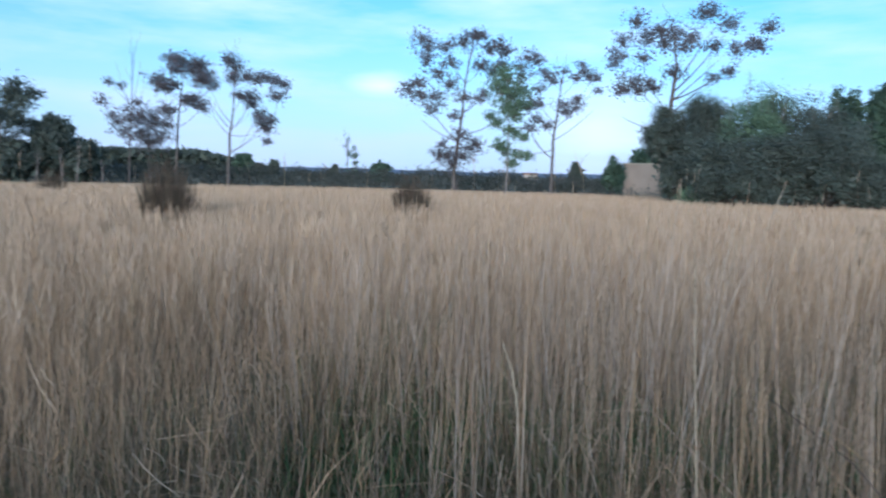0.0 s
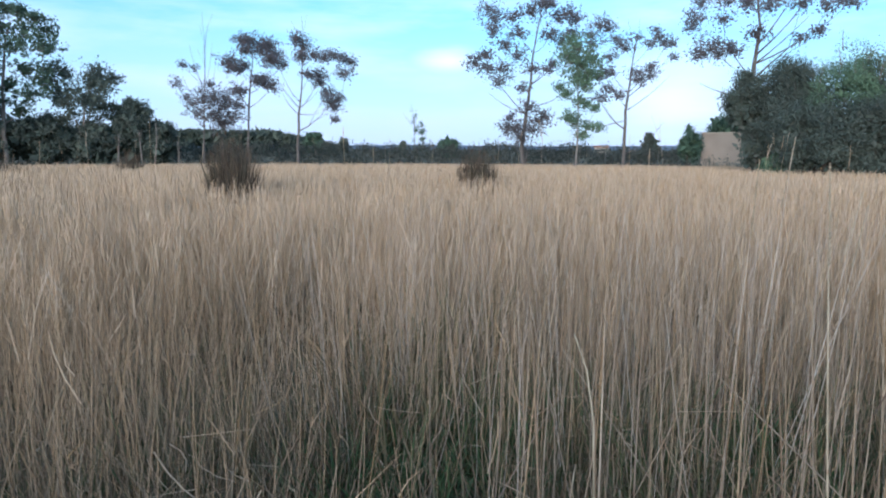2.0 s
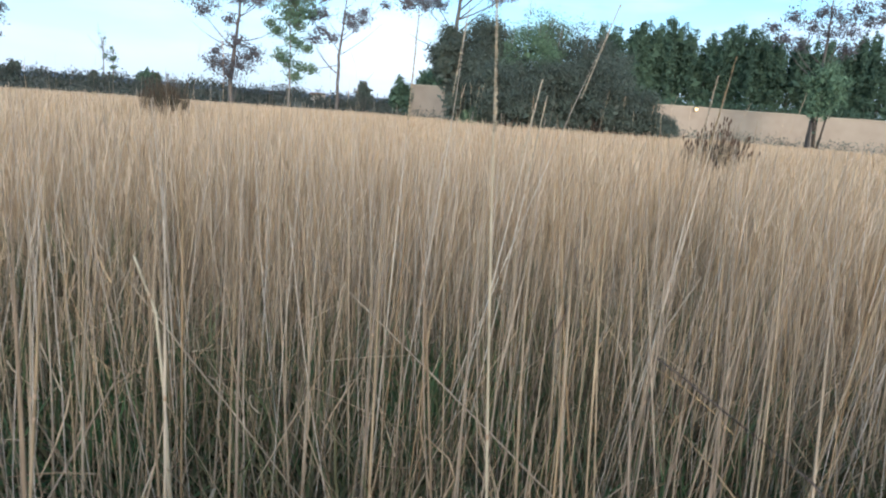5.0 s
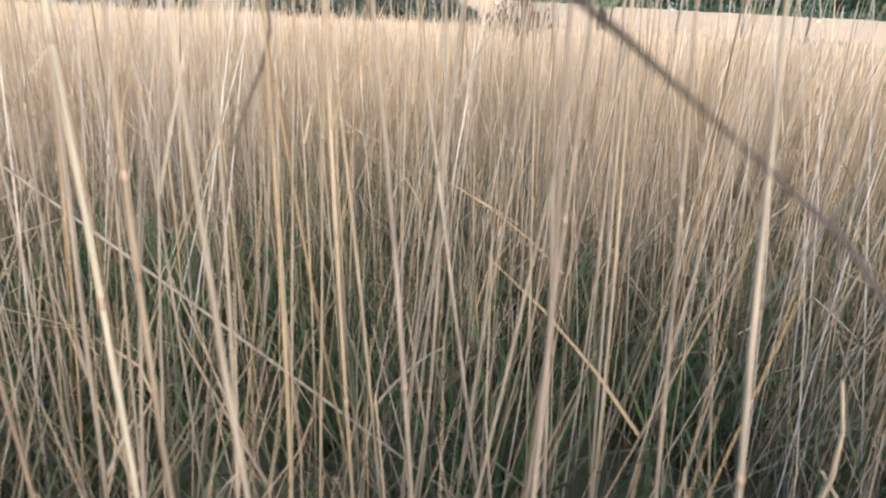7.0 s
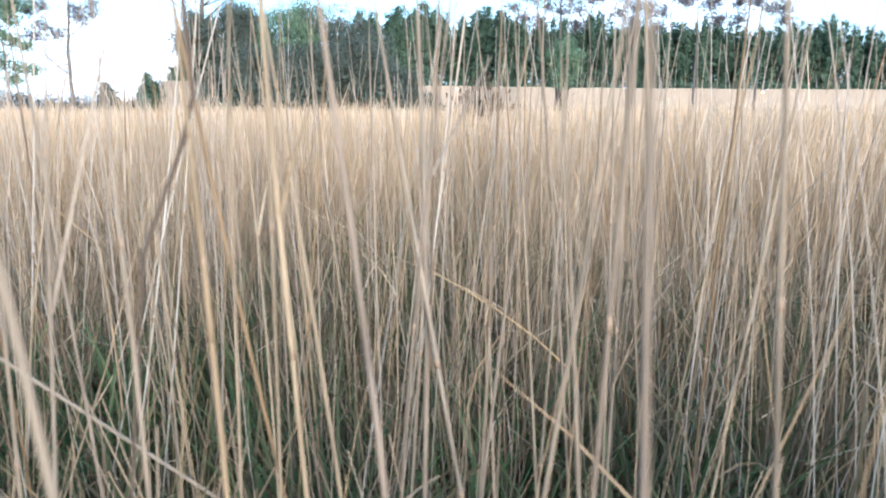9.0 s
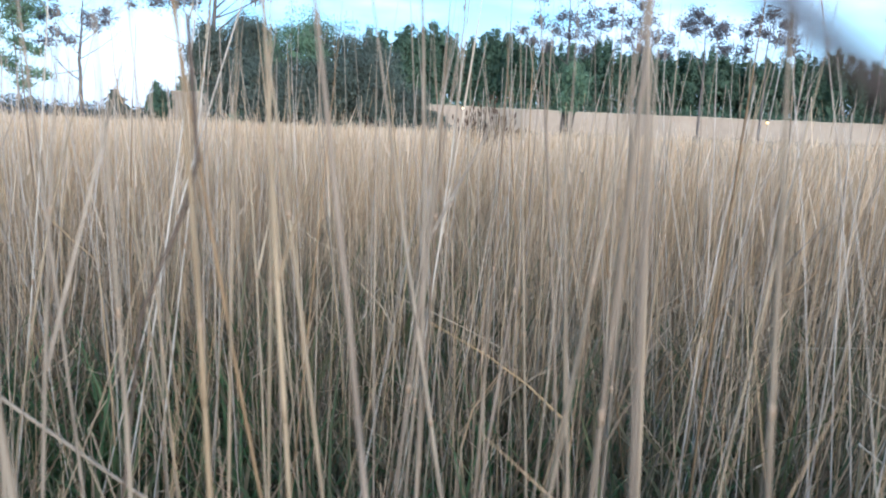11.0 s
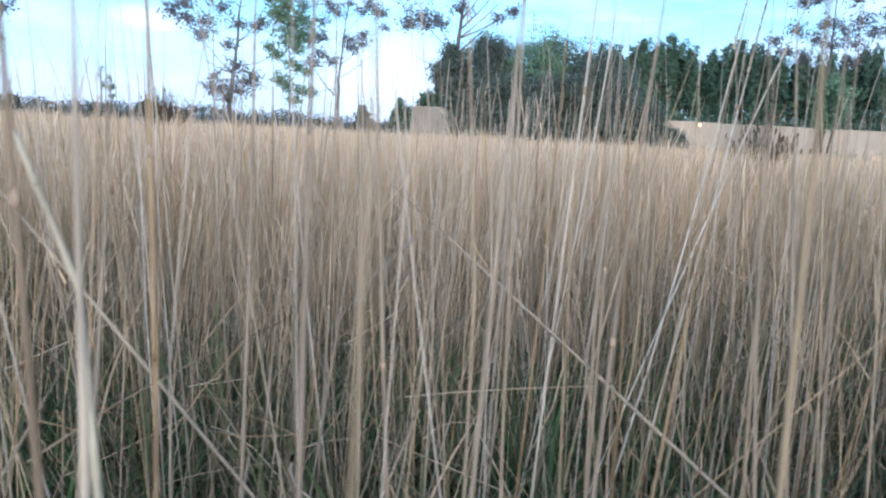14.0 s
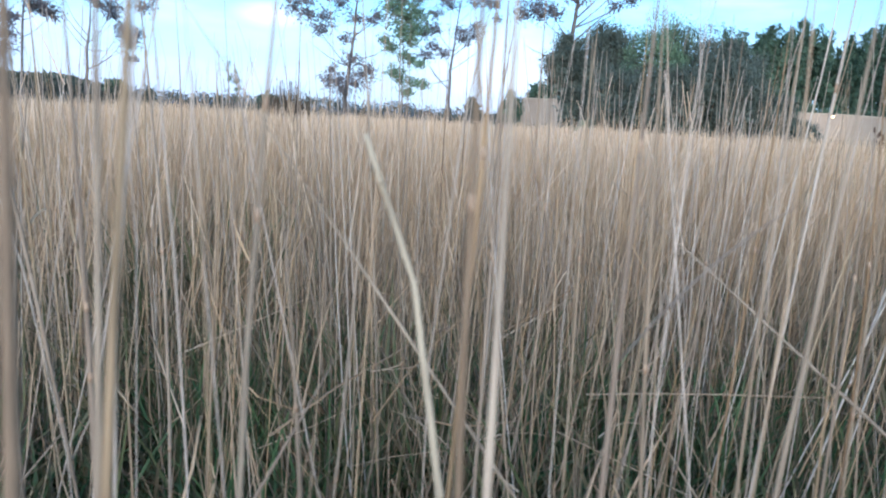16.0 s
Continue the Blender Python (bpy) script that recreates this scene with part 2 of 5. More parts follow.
def quads(name, v, f, mat, smooth=False):
    """A mesh from numpy arrays: v (n, 3), f (m, 4)."""
    me = bpy.data.meshes.new(name)
    me.vertices.add(len(v))
    me.vertices.foreach_set("co", np.ascontiguousarray(v, dtype=np.float32).ravel())
    me.loops.add(f.size)
    me.loops.foreach_set("vertex_index", np.ascontiguousarray(f, dtype=np.int32).ravel())
    me.polygons.add(len(f))
    me.polygons.foreach_set("loop_start", np.arange(0, f.size, 4, dtype=np.int32))
    me.materials.append(mat)
    if smooth:
        me.polygons.foreach_set("use_smooth", np.ones(len(f), dtype=bool))
    me.update(calc_edges=True)
    me.validate()
    return me


def part(name, me, parent=None, label=""):
    ob = new(name, me)
    if parent:
        ob.parent = parent
    if label:
        ob["label"] = label
    return ob


def thing(name, place, label, category, group="", kind=""):
    ob = new(name)
    ob.location = place
    ob.empty_display_size = 0.3
    return tagged(ob, label, category, group, kind)


def tube(points, radii, sides=6):
    """Vertices and faces of a tapering tube along points."""
    v, f = [], []
    n = len(points)
    for i, p in enumerate(points):
        d = (points[min(i + 1, n - 1)] - points[max(i - 1, 0)]).normalized()
        u = d.orthogonal().normalized() if abs(d.z) < 0.9 else d.cross(Vector((0, 1, 0))).normalized()
        w = d.cross(u)
        for k in range(sides):
            an = 2 * math.pi * k / sides
            v.append(p + (u * math.cos(an) + w * math.sin(an)) * radii[i])
    for i in range(n - 1):
        for k in range(sides):
            k2 = (k + 1) % sides
            f.append((i * sides + k, i * sides + k2, (i + 1) * sides + k2, (i + 1) * sides + k))
    f.append(tuple(range((n - 1) * sides, n * sides)))
    f.append(tuple(reversed(range(sides))))
    return v, f


def joined(pieces):
    v, f = [], []
    for pv, pf in pieces:
        o = len(v)
        v += pv
        f += [tuple(i + o for i in face) for face in pf]
    return v, f


def leaves(rng, centres, size, spread, per, flat=1.0, face=None):
    """Many small pointed leaves scattered round centres (n, 3); size and spread in metres; face: the ways that they mostly look. Returns arrays for quads()."""
    c = np.repeat(centres, per, axis=0)
    n = len(c)
    off = rng.normal(0, 1, (n, 3)) * np.array([1, 1, flat]) * (spread if np.isscalar(spread) else np.repeat(spread, per)[:, None])
    c = c + off
    a = rng.normal(0, 1, (n, 3))
    if face is not None:
        a = np.cross(np.repeat(face, per, axis=0) + 0.75 * rng.normal(0, 1, (n, 3)) / 1.7, a)
    a /= np.linalg.norm(a, axis=1)[:, None]
    b = np.cross(a, rng.normal(0, 1, (n, 3)) if face is None else np.repeat(face, per, axis=0) + 0.75 * rng.normal(0, 1, (n, 3)) / 1.7)
    b /= np.linalg.norm(b, axis=1)[:, None]
    fold = np.cross(a, b)
    s = size * rng.uniform(0.6, 1.35, n)[:, None]
    v = np.stack([c - a * s, c + b * s * 0.5 + fold * s * 0.15, c + a * s, c - b * s * 0.5 + fold * s * 0.15], 1).reshape(-1, 3)
    return v, np.arange(4 * n).reshape(-1, 4)


def stems(rng, base, height, lean, bow, radius, sides, segs, tip=0.35):
    """Many thin stalks at once: base (n, 2), height, lean (n, 2) metres at the top, bow (n, 2), radius. sides 2 gives a flat blade turned at random."""
    n = len(base)
    s = np.linspace(0, 1, segs + 1)
    x = base[:, None, :] + lean[:, None, :] * s[None, :, None] + bow[:, None, :] * (4 * s * (1 - s))[None, :, None]
    z = height[:, None] * s[None, :]
    axis = np.concatenate([x, z[:, :, None]], 2)
    r = radius[:, None] * (1 - (1 - tip) * s[None, :] ** 1.5)
    ph = rng.uniform(0, math.pi, n)
    k = np.arange(sides) * (2 * math.pi / sides)
    ang = ph[:, None] + k[None, :]
    ring = np.stack([np.cos(ang), np.sin(ang), np.zeros_like(ang)], 2)
    v = axis[:, :, None, :] + ring[:, None, :, :] * r[:, :, None, None]
    v = v.reshape(-1, 3)
    idx = np.arange(n * (segs + 1) * sides).reshape(n, segs + 1, sides)
    if sides == 2:
        f = np.stack([idx[:, :-1, 0], idx[:, :-1, 1], idx[:, 1:, 1], idx[:, 1:, 0]], -1)
    else:
        nx = np.roll(idx, -1, axis=2)
        f = np.stack([idx[:, :-1], nx[:, :-1], nx[:, 1:], idx[:, 1:]], -1)
    return v, f.reshape(-1, 4)


def merged(arrays):
    vs, fs, o = [], [], 0
    for v, f in arrays:
        vs.append(v)
        fs.append(f + o)
        o += len(v)
    return np.concatenate(vs), np.concatenate(fs)


# ---- ground, far hills ----
def ground():
    rings = [0, 0.5, 1, 1.5, 2, 3, 4, 6, 8, 12, 17, 24, 33, 45, 60, 90, 150, 300, 700, 1500, 3500]
    n = 72
    v, f = [Vector((HERE.x, HERE.y, 0))], []
    for r in rings[1:]:
        for k in range(n):
            an = 2 * math.pi * k / n
            p = Vector((HERE.x + r * math.cos(an), HERE.y + r * math.sin(an), 0))
            p.z = 0.03 * noise.noise(p * 0.9) if r < 40 else 0.0
            v.append(p)
    for k in range(n):
        f.append((0, 1 + k, 1 + (k + 1) % n))
    for i in range(len(rings) - 2):
        for k in range(n):
            a0, a1 = 1 + i * n + k, 1 + i * n + (k + 1) % n
            f.append((a0, a0 + n, a1 + n, a1))
    tagged(new("ground", mesh_of("ground", v, f, SOIL, True)), "dark brown soil under the dry reed meadow", "ground", kind="structure")


ground()


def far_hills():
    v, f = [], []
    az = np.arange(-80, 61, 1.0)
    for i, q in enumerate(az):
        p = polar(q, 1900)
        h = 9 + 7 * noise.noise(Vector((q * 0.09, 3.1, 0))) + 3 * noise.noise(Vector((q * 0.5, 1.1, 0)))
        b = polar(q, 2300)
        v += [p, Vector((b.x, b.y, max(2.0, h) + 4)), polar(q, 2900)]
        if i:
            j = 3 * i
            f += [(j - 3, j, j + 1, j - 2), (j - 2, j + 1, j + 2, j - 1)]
    tagged(new("backdrop", mesh_of("backdrop", v, f, DISTANCE, True)), "low hills on the horizon with haze painted in blue", "hills", kind="structure")


far_hills()


# ---- garden wall with lamps ----
WALL = [(-14.65, 44.0), (-24.0, 45.5), (-33.6, 48.0), (-44.0, 51.5), (-56.0, 56.5), (-68.0, 62.5), (-82.0, 72.0)]


def garden_wall():
    root = thing("garden_wall", polar(-33.6, 48.0), "sand-coloured rendered garden wall along the meadow", "wall", kind="structure")
    o = Vector(root.location)
    for (a0, d0), (a1, d1) in zip(WALL[:-1], WALL[1:]):
        n = 14
        body_v, body_f, cap_v, cap_f = [], [], [], []
        p0, p1 = polar(a0, d0), polar(a1, d1)
        side = (p1 - p0).cross(Vector((0, 0, 1))).normalized() * 0.14
        for i in range(n + 1):
            p = p0.lerp(p1, i / n) - o
            h = 2.30 + 0.05 * noise.noise((p + o) * 0.35) + 0.025 * noise.noise((p + o) * 1.7)
            for sgn in (-1, 1):
                body_v += [p + side * sgn, p + side * sgn + Vector((0, 0, h))]
                cap_v += [p + side * sgn * 1.35 + Vector((0, 0, h)), p + side * sgn * 1.2 + Vector((0, 0, h + 0.07))]
            if i:
                j = 4 * i
                body_f += [(j - 4, j, j + 1, j - 3), (j - 2, j - 1, j + 3, j + 2)]
                cap_f += [(j - 4, j, j + 1, j - 3), (j - 3, j + 1, j + 3, j - 1), (j - 1, j + 3, j + 2, j - 2), (j - 2, j + 2, j, j - 4)]
        for fs in (body_f, cap_f):
            fs += [(0, 1, 3, 2), (4 * n, 4 * n + 2, 4 * n + 3, 4 * n + 1)]
        part("wall_panel", mesh_of("wall_panel", body_v, body_f, PLASTER), root)
        part("coping", mesh_of("coping", cap_v, cap_f, COPING), root, "weathered coping along the wall top")


garden_wall()


def wall_lamp(az, d, z):
    p = polar(az, d, z)
    root = thing("wall_lamp", p, "small lit yellow lamp on the garden wall", "wall lamp", "lamps on the garden wall")
    out = (HERE - p)
    out.z = 0
    out.normalize()
    up = Vector((0, 0, 1))
    v, f = tube([out * 0.0, out * 0.05, out * 0.06], [0.09, 0.09, 0.05], 10)
    part("back_plate", mesh_of("back_plate", v, f, LAMPBODY), root)
    v, f = tube([out * 0.13 - up * 0.10, out * 0.13 - up * 0.05, out * 0.13 + up * 0.05, out * 0.13 + up * 0.09], [0.04, 0.085, 0.085, 0.05], 10)
    part("glass", mesh_of("glass", v, f, GLOW, True), root, "glowing yellow glass")
    v, f = tube([out * 0.05 + up * 0.10, out * 0.13 + up * 0.10, out * 0.21 + up * 0.085], [0.02, 0.10, 0.02], 8)
    part("hood", mesh_of("hood", v, f, LAMPBODY), root)


wall_lamp(-37.25, 48.6, 2.2)
wall_lamp(-60.4, 58.1, 2.15)


# ---- trees ----
def tree(name, label, category, az, d, h, spread, leaf_mat, bark, seed, crown_lo=0.35, trunk_r=0.09, leaf=0.09, per=34, fill=0.6,
         lean=(0.0, 0.0), limbs=9, up=0.75, tight=0.22, group="", twigs=4, bare_top=0.0):
    rng = np.random.default_rng(seed)
    root = thing(name, polar(az, d), label, category, group)
    n = 9
    side = Vector((-math.cos(radians(az)), -math.sin(radians(az)), 0))
    spine, rad = [], []
    for i in range(n + 1):
        s = i / n
        w = 0.035 * h * s
        spine.append(Vector((0, 0, 0.86 * h * s)) + side * (-lean[0]) * s + Vector((noise.noise(Vector((s * 3, seed, 0.5))) * w, noise.noise(Vector((s * 3, seed, 7.5))) * w, 0)))
        rad.append(trunk_r * (1 - s) ** 0.8 + 0.012)
    v, f = tube(spine, rad, 8)
    part("trunk", mesh_of("trunk", v, f, bark, True), root)

    def on_spine(s):
        q = min(max(s, 0), 0.999) * n
        i = int(q)
        return spine[i].lerp(spine[i + 1], q - i)

    tips = []
    for k in range(limbs):
        s = crown_lo + (0.93 - crown_lo) * (k + rng.uniform(0.1, 0.9)) / limbs
        an = k * 2.4 + rng.uniform(-0.5, 0.5)
        out = Vector((math.cos(an), math.sin(an), 0))
        reach = spread * (0.35 + 0.75 * math.sin(math.pi * (0.22 + 0.63 * (s - crown_lo) / (1 - crown_lo)))) * rng.uniform(0.7, 1.15)
        rise = reach * up * rng.uniform(0.7, 1.25)
        p0 = on_spine(s)
        pts = []
        for i in range(6):
            q = i / 5
            pts.append(p0 + out * reach * q + Vector((0, 0, rise * q ** 1.25)) + Vector(rng.normal(0, 0.035, 3)) * reach * q)
        r0 = max(0.014, trunk_r * 0.45 * (1 - s))
        pieces = [tube(pts, [r0 * (1 - 0.75 * i / 5) for i in range(6)], 5)]
        for tw in range(twigs):
            q = rng.uniform(0.35, 1.0)
            i = min(4, int(q * 5))
            b = pts[i].lerp(pts[i + 1], q * 5 - i)
            dv = (out * rng.uniform(0.2, 1.0) + Vector(rng.normal(0, 0.55, 3)) + Vector((0, 0, 0.55))).normalized()
            ln = reach * rng.uniform(0.25, 0.5)
            mid = b + dv * ln * 0.55 + Vector(rng.normal(0, 0.04, 3)) * ln
            tip = b + dv * ln + Vector((0, 0, 0.06 * ln))
            pieces.append(tube([b, mid, tip], [0.011, 0.008, 0.004], 3))
            if rng.random() < fill:
                tips += [tuple(tip), tuple(mid.lerp(tip, 0.4))]
        if rng.random() < fill:
            tips += [tuple(pts[5]), tuple(pts[4])]
        v, f = joined(pieces)
        part("limb", mesh_of("limb", v, f, bark, True), root)
    top = []
    for k in range(10 if bare_top > 0.5 else 5):
        b = on_spine(0.72 + 0.025 * k)
        tip = b + Vector((rng.normal(0, 0.10), rng.normal(0, 0.10), 0.24)) * h * rng.uniform(0.5, 0.8 if bare_top < 0.5 else 1.15)
        top.append(tube([b, b.lerp(tip, 0.5) + Vector(rng.normal(0, 0.03, 3)), tip], [0.014, 0.010, 0.006], 3))
        if rng.random() > bare_top:
            tips += [tuple(b.lerp(tip, 0.5)), tuple(b.lerp(tip, 0.15))]
    v, f = joined(top)
    part("top_twigs", mesh_of("top_twigs", v, f, bark), root)
    c = np.array(tips)
    v, f = leaves(rng, c, leaf, tight * rng.uniform(0.6, 1.4, len(c)), per, 0.75)
    part("crown", quads("crown", v, f, leaf_mat), root)
    return root


def limbed_tree(name, label, category, az, d, trunk, clumps, leaf_mat, bark, seed, trunk_r=0.09, leaf=0.06, dense=1.0, bare=(), twigs=0, group=""):
    """A tree whose trunk bends through (side, height) and whose limbs fork towards leafy clumps of (side, height, size), in metres.
    bare: leafless limbs of (height on the trunk, side, height); twigs: upright leafless twigs at the top."""
    rng = np.random.default_rng(seed)
    root = thing(name, polar(az, d), label, category, group)
    right = Vector((math.cos(radians(az)), math.sin(radians(az)), 0))
    back = Vector((-right.y, right.x, 0))
    pts = [Vector((0, 0, 0))] + [right * a + back * rng.normal(0, 0.06) + Vector((0, 0, z)) for a, z in trunk]
    spine = []
    for p, q in zip(pts[:-1], pts[1:]):
        spine += [p.lerp(q, k / 4) + Vector(rng.normal(0, 0.012, 3)) for k in range(4)]
    spine.append(pts[-1])
    m = len(spine) - 1
    rad = [trunk_r * (1 - 0.86 * i / m) ** 1.1 + 0.008 for i in range(m + 1)]
    v, f = tube(spine, rad, 8)
    part("trunk", mesh_of("trunk", v, f, bark, True), root)
    nodes = [(p, r) for p, r in zip(spine, rad) if p.z > 0.25 * pts[-1].z] or [(spine[0], rad[0])]

    def limb(p0, tip, r0, r1):
        way = tip - p0
        mid = p0 + way * 0.5 + Vector((way.x * 0.10, way.y * 0.10, -0.10 * way.length)) + Vector(rng.normal(0, 0.05, 3)) * way.length
        line = [(p0 * (1 - q) ** 2 + mid * (2 * q * (1 - q)) + tip * q * q) for q in (0, 0.25, 0.5, 0.75, 1.0)]
        radii = [r0 + (r1 - r0) * q for q in (0, 0.25, 0.5, 0.75, 1.0)]
        v, f = tube(line, radii, 5)
        nodes.extend(zip(line[1:4], radii[1:4]))
        return part("limb", mesh_of("limb", v, f, bark, True), root)

    ends = []
    for a, z, size in sorted(clumps, key=lambda c: abs(c[0]) + 0.1 * c[1]):
        c = right * a + back * rng.normal(0, 0.25 + 0.3 * abs(a)) + Vector((0, 0, z))
        best = min(nodes, key=lambda n: (c - n[0]).length + 2.5 * max(0.0, n[0].z + 0.85 * math.hypot(c.x - n[0].x, c.y - n[0].y) - c.z))
        bough = limb(best[0], c, max(0.012, best[1] * 0.5), 0.006)
        k = max(7, int(150 * size * dense))
        sub = rng.normal(0, 1, (k, 3))
        sub /= np.linalg.norm(sub, axis=1)[:, None]
        sub *= (size * rng.uniform(0.15, 2.1, k))[:, None] * np.array([1.25, 1.25, 0.9])
        sub[:, 2] += 0.25 * size
        ends.append(np.array(c) + sub)
        foot = c + Vector((0, 0, -0.5 * size))
        sprig = [tube([foot, foot.lerp(c + Vector(q), 0.55) + Vector(rng.normal(0, 0.03, 3)), c + Vector(q)], [0.009, 0.007, 0.004], 3) for q in sub[::2]]
        v, f = joined(sprig)
        tagged(part("sprig", mesh_of("sprig", v, f, bark), bough), kind="stuff")
    for z0, a, z in bare:
        p0 = min(spine, key=lambda p: abs(p.z - z0))
        limb(p0, right * a + back * rng.normal(0, 0.3) + Vector((0, 0, z)), max(0.012, trunk_r * 0.25), 0.005)
    pieces = []
    for k in range(twigs):
        p0 = spine[-1 - k % 4]
        tip = p0 + Vector((rng.normal(0, 0.35), rng.normal(0, 0.35), rng.uniform(0.7, 1.7)))
        pieces.append(tube([p0, p0.lerp(tip, 0.5) + Vector(rng.normal(0, 0.04, 3)), tip], [0.010, 0.007, 0.004], 3))
    if pieces:
        v, f = joined(pieces)
        part("top_twigs", mesh_of("top_twigs", v, f, bark), root)
    c = np.concatenate(ends)
    v, f = leaves(rng, c, leaf * 1.15, 0.11, 7, 0.8)
    part("crown", quads("crown", v, f, leaf_mat), root)
    return root


YOUNG = "young trees at the meadow edge"
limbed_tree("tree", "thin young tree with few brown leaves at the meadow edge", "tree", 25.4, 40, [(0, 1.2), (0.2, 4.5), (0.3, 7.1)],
            [(-1.2, 4.7, 0.22), (-0.9, 5.6, 0.13), (-0.3, 5.5, 0.10), (0.5, 4.7, 0.16), (-0.8, 4.0, 0.14), (-0.5, 3.7, 0.16)], LEAF_BROWN_HAZED, BARK_MID, 11, 0.055, 0.055, 0.9,
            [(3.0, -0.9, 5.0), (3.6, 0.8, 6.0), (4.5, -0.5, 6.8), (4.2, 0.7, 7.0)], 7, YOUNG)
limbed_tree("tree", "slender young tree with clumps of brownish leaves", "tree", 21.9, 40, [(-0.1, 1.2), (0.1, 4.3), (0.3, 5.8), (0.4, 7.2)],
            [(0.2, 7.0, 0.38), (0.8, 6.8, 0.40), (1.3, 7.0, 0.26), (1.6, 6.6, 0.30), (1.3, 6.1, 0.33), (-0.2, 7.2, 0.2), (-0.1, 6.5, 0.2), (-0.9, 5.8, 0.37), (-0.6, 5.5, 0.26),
             (-0.1, 5.8, 0.15), (0.9, 4.9, 0.32), (0.5, 5.0, 0.2), (1.3, 4.7, 0.22), (-0.5, 4.4, 0.25), (1.9, 5.9, 0.13)], LEAF_BROWN_HAZED, BARK_MID, 12, 0.07, 0.06, 1.5, group=YOUNG)
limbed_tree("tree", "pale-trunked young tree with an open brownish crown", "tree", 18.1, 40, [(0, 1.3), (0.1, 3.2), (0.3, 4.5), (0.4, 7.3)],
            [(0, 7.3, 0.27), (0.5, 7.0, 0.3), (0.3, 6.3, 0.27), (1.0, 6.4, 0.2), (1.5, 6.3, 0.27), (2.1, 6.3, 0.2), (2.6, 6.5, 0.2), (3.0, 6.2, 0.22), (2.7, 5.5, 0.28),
             (1.3, 5.6, 0.3), (0.7, 5.3, 0.2), (1.4, 5.0, 0.25), (1.8, 4.5, 0.24), (1.8, 3.9, 0.34), (2.1, 3.6, 0.26), (2.4, 4.1, 0.12), (2.2, 3.0, 0.12)], LEAF_BROWN_HAZED, BARK_MID, 13, 0.10, 0.06, 1.2,
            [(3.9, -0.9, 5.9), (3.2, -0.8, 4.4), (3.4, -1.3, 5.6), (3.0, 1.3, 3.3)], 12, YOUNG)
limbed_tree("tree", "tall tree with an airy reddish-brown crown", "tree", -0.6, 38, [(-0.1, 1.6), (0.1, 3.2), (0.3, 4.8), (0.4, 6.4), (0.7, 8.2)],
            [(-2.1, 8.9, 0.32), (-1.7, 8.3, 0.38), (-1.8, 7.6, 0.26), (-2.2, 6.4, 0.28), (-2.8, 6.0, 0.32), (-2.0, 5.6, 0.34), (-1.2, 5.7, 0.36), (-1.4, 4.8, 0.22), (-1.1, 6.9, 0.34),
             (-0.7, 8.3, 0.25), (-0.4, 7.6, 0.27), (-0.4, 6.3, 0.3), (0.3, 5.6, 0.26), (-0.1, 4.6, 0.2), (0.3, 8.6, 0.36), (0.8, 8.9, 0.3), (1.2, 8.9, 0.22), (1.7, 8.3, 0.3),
             (2.2, 8.3, 0.27), (2.7, 8.1, 0.2), (1.3, 7.3, 0.27), (1.9, 7.2, 0.27), (2.5, 7.5, 0.25), (1.5, 5.9, 0.2), (1.2, 5.5, 0.16)], LEAF_BROWN_HAZED, BARK_MID, 14, 0.13, 0.06, 1.0,
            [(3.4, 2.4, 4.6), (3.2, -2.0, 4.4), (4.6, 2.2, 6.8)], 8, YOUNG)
limbed_tree("tree", "slim young tree with fresh green leaves", "tree", -4.8, 36, [(0.1, 1.4), (0.1, 3.5), (-0.1, 6.7)],
            [(-0.4, 6.7, 0.26), (0, 6.4, 0.36), (-0.3, 5.8, 0.42), (0.2, 5.6, 0.48), (0.5, 5.1, 0.44), (0.1, 4.9, 0.38), (-0.6, 6.2, 0.26), (0.8, 5.9, 0.25), (0.4, 4.5, 0.26), (-0.9, 4.5, 0.17),
             (-0.5, 4.1, 0.2), (0.1, 3.8, 0.17), (0.5, 3.6, 0.18), (0.9, 3.3, 0.12), (-0.4, 2.9, 0.24), (-0.1, 2.6, 0.2), (0.6, 2.4, 0.2), (1.1, 2.4, 0.15), (0.3, 2.0, 0.17)],
            LEAF_GREEN, BARK, 15, 0.06, 0.06, 1.35, group=YOUNG)
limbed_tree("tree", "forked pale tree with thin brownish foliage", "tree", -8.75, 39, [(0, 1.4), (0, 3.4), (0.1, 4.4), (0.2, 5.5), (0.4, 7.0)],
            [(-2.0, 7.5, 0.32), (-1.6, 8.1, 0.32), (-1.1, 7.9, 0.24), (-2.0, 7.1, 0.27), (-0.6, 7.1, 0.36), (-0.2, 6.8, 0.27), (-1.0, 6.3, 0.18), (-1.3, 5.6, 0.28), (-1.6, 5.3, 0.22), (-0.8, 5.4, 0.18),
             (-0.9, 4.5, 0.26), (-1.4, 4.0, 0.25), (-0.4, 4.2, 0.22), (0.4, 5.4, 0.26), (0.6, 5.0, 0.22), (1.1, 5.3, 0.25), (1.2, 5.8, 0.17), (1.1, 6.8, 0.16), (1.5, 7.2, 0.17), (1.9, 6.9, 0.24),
             (2.3, 7.0, 0.15), (2.5, 6.4, 0.12), (0.5, 7.3, 0.12), (1.4, 7.7, 0.12)], LEAF_BROWN_HAZED, BARK_MID, 16, 0.10, 0.055, 1.0,
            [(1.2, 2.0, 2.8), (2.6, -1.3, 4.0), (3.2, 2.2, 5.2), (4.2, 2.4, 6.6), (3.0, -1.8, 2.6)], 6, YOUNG)
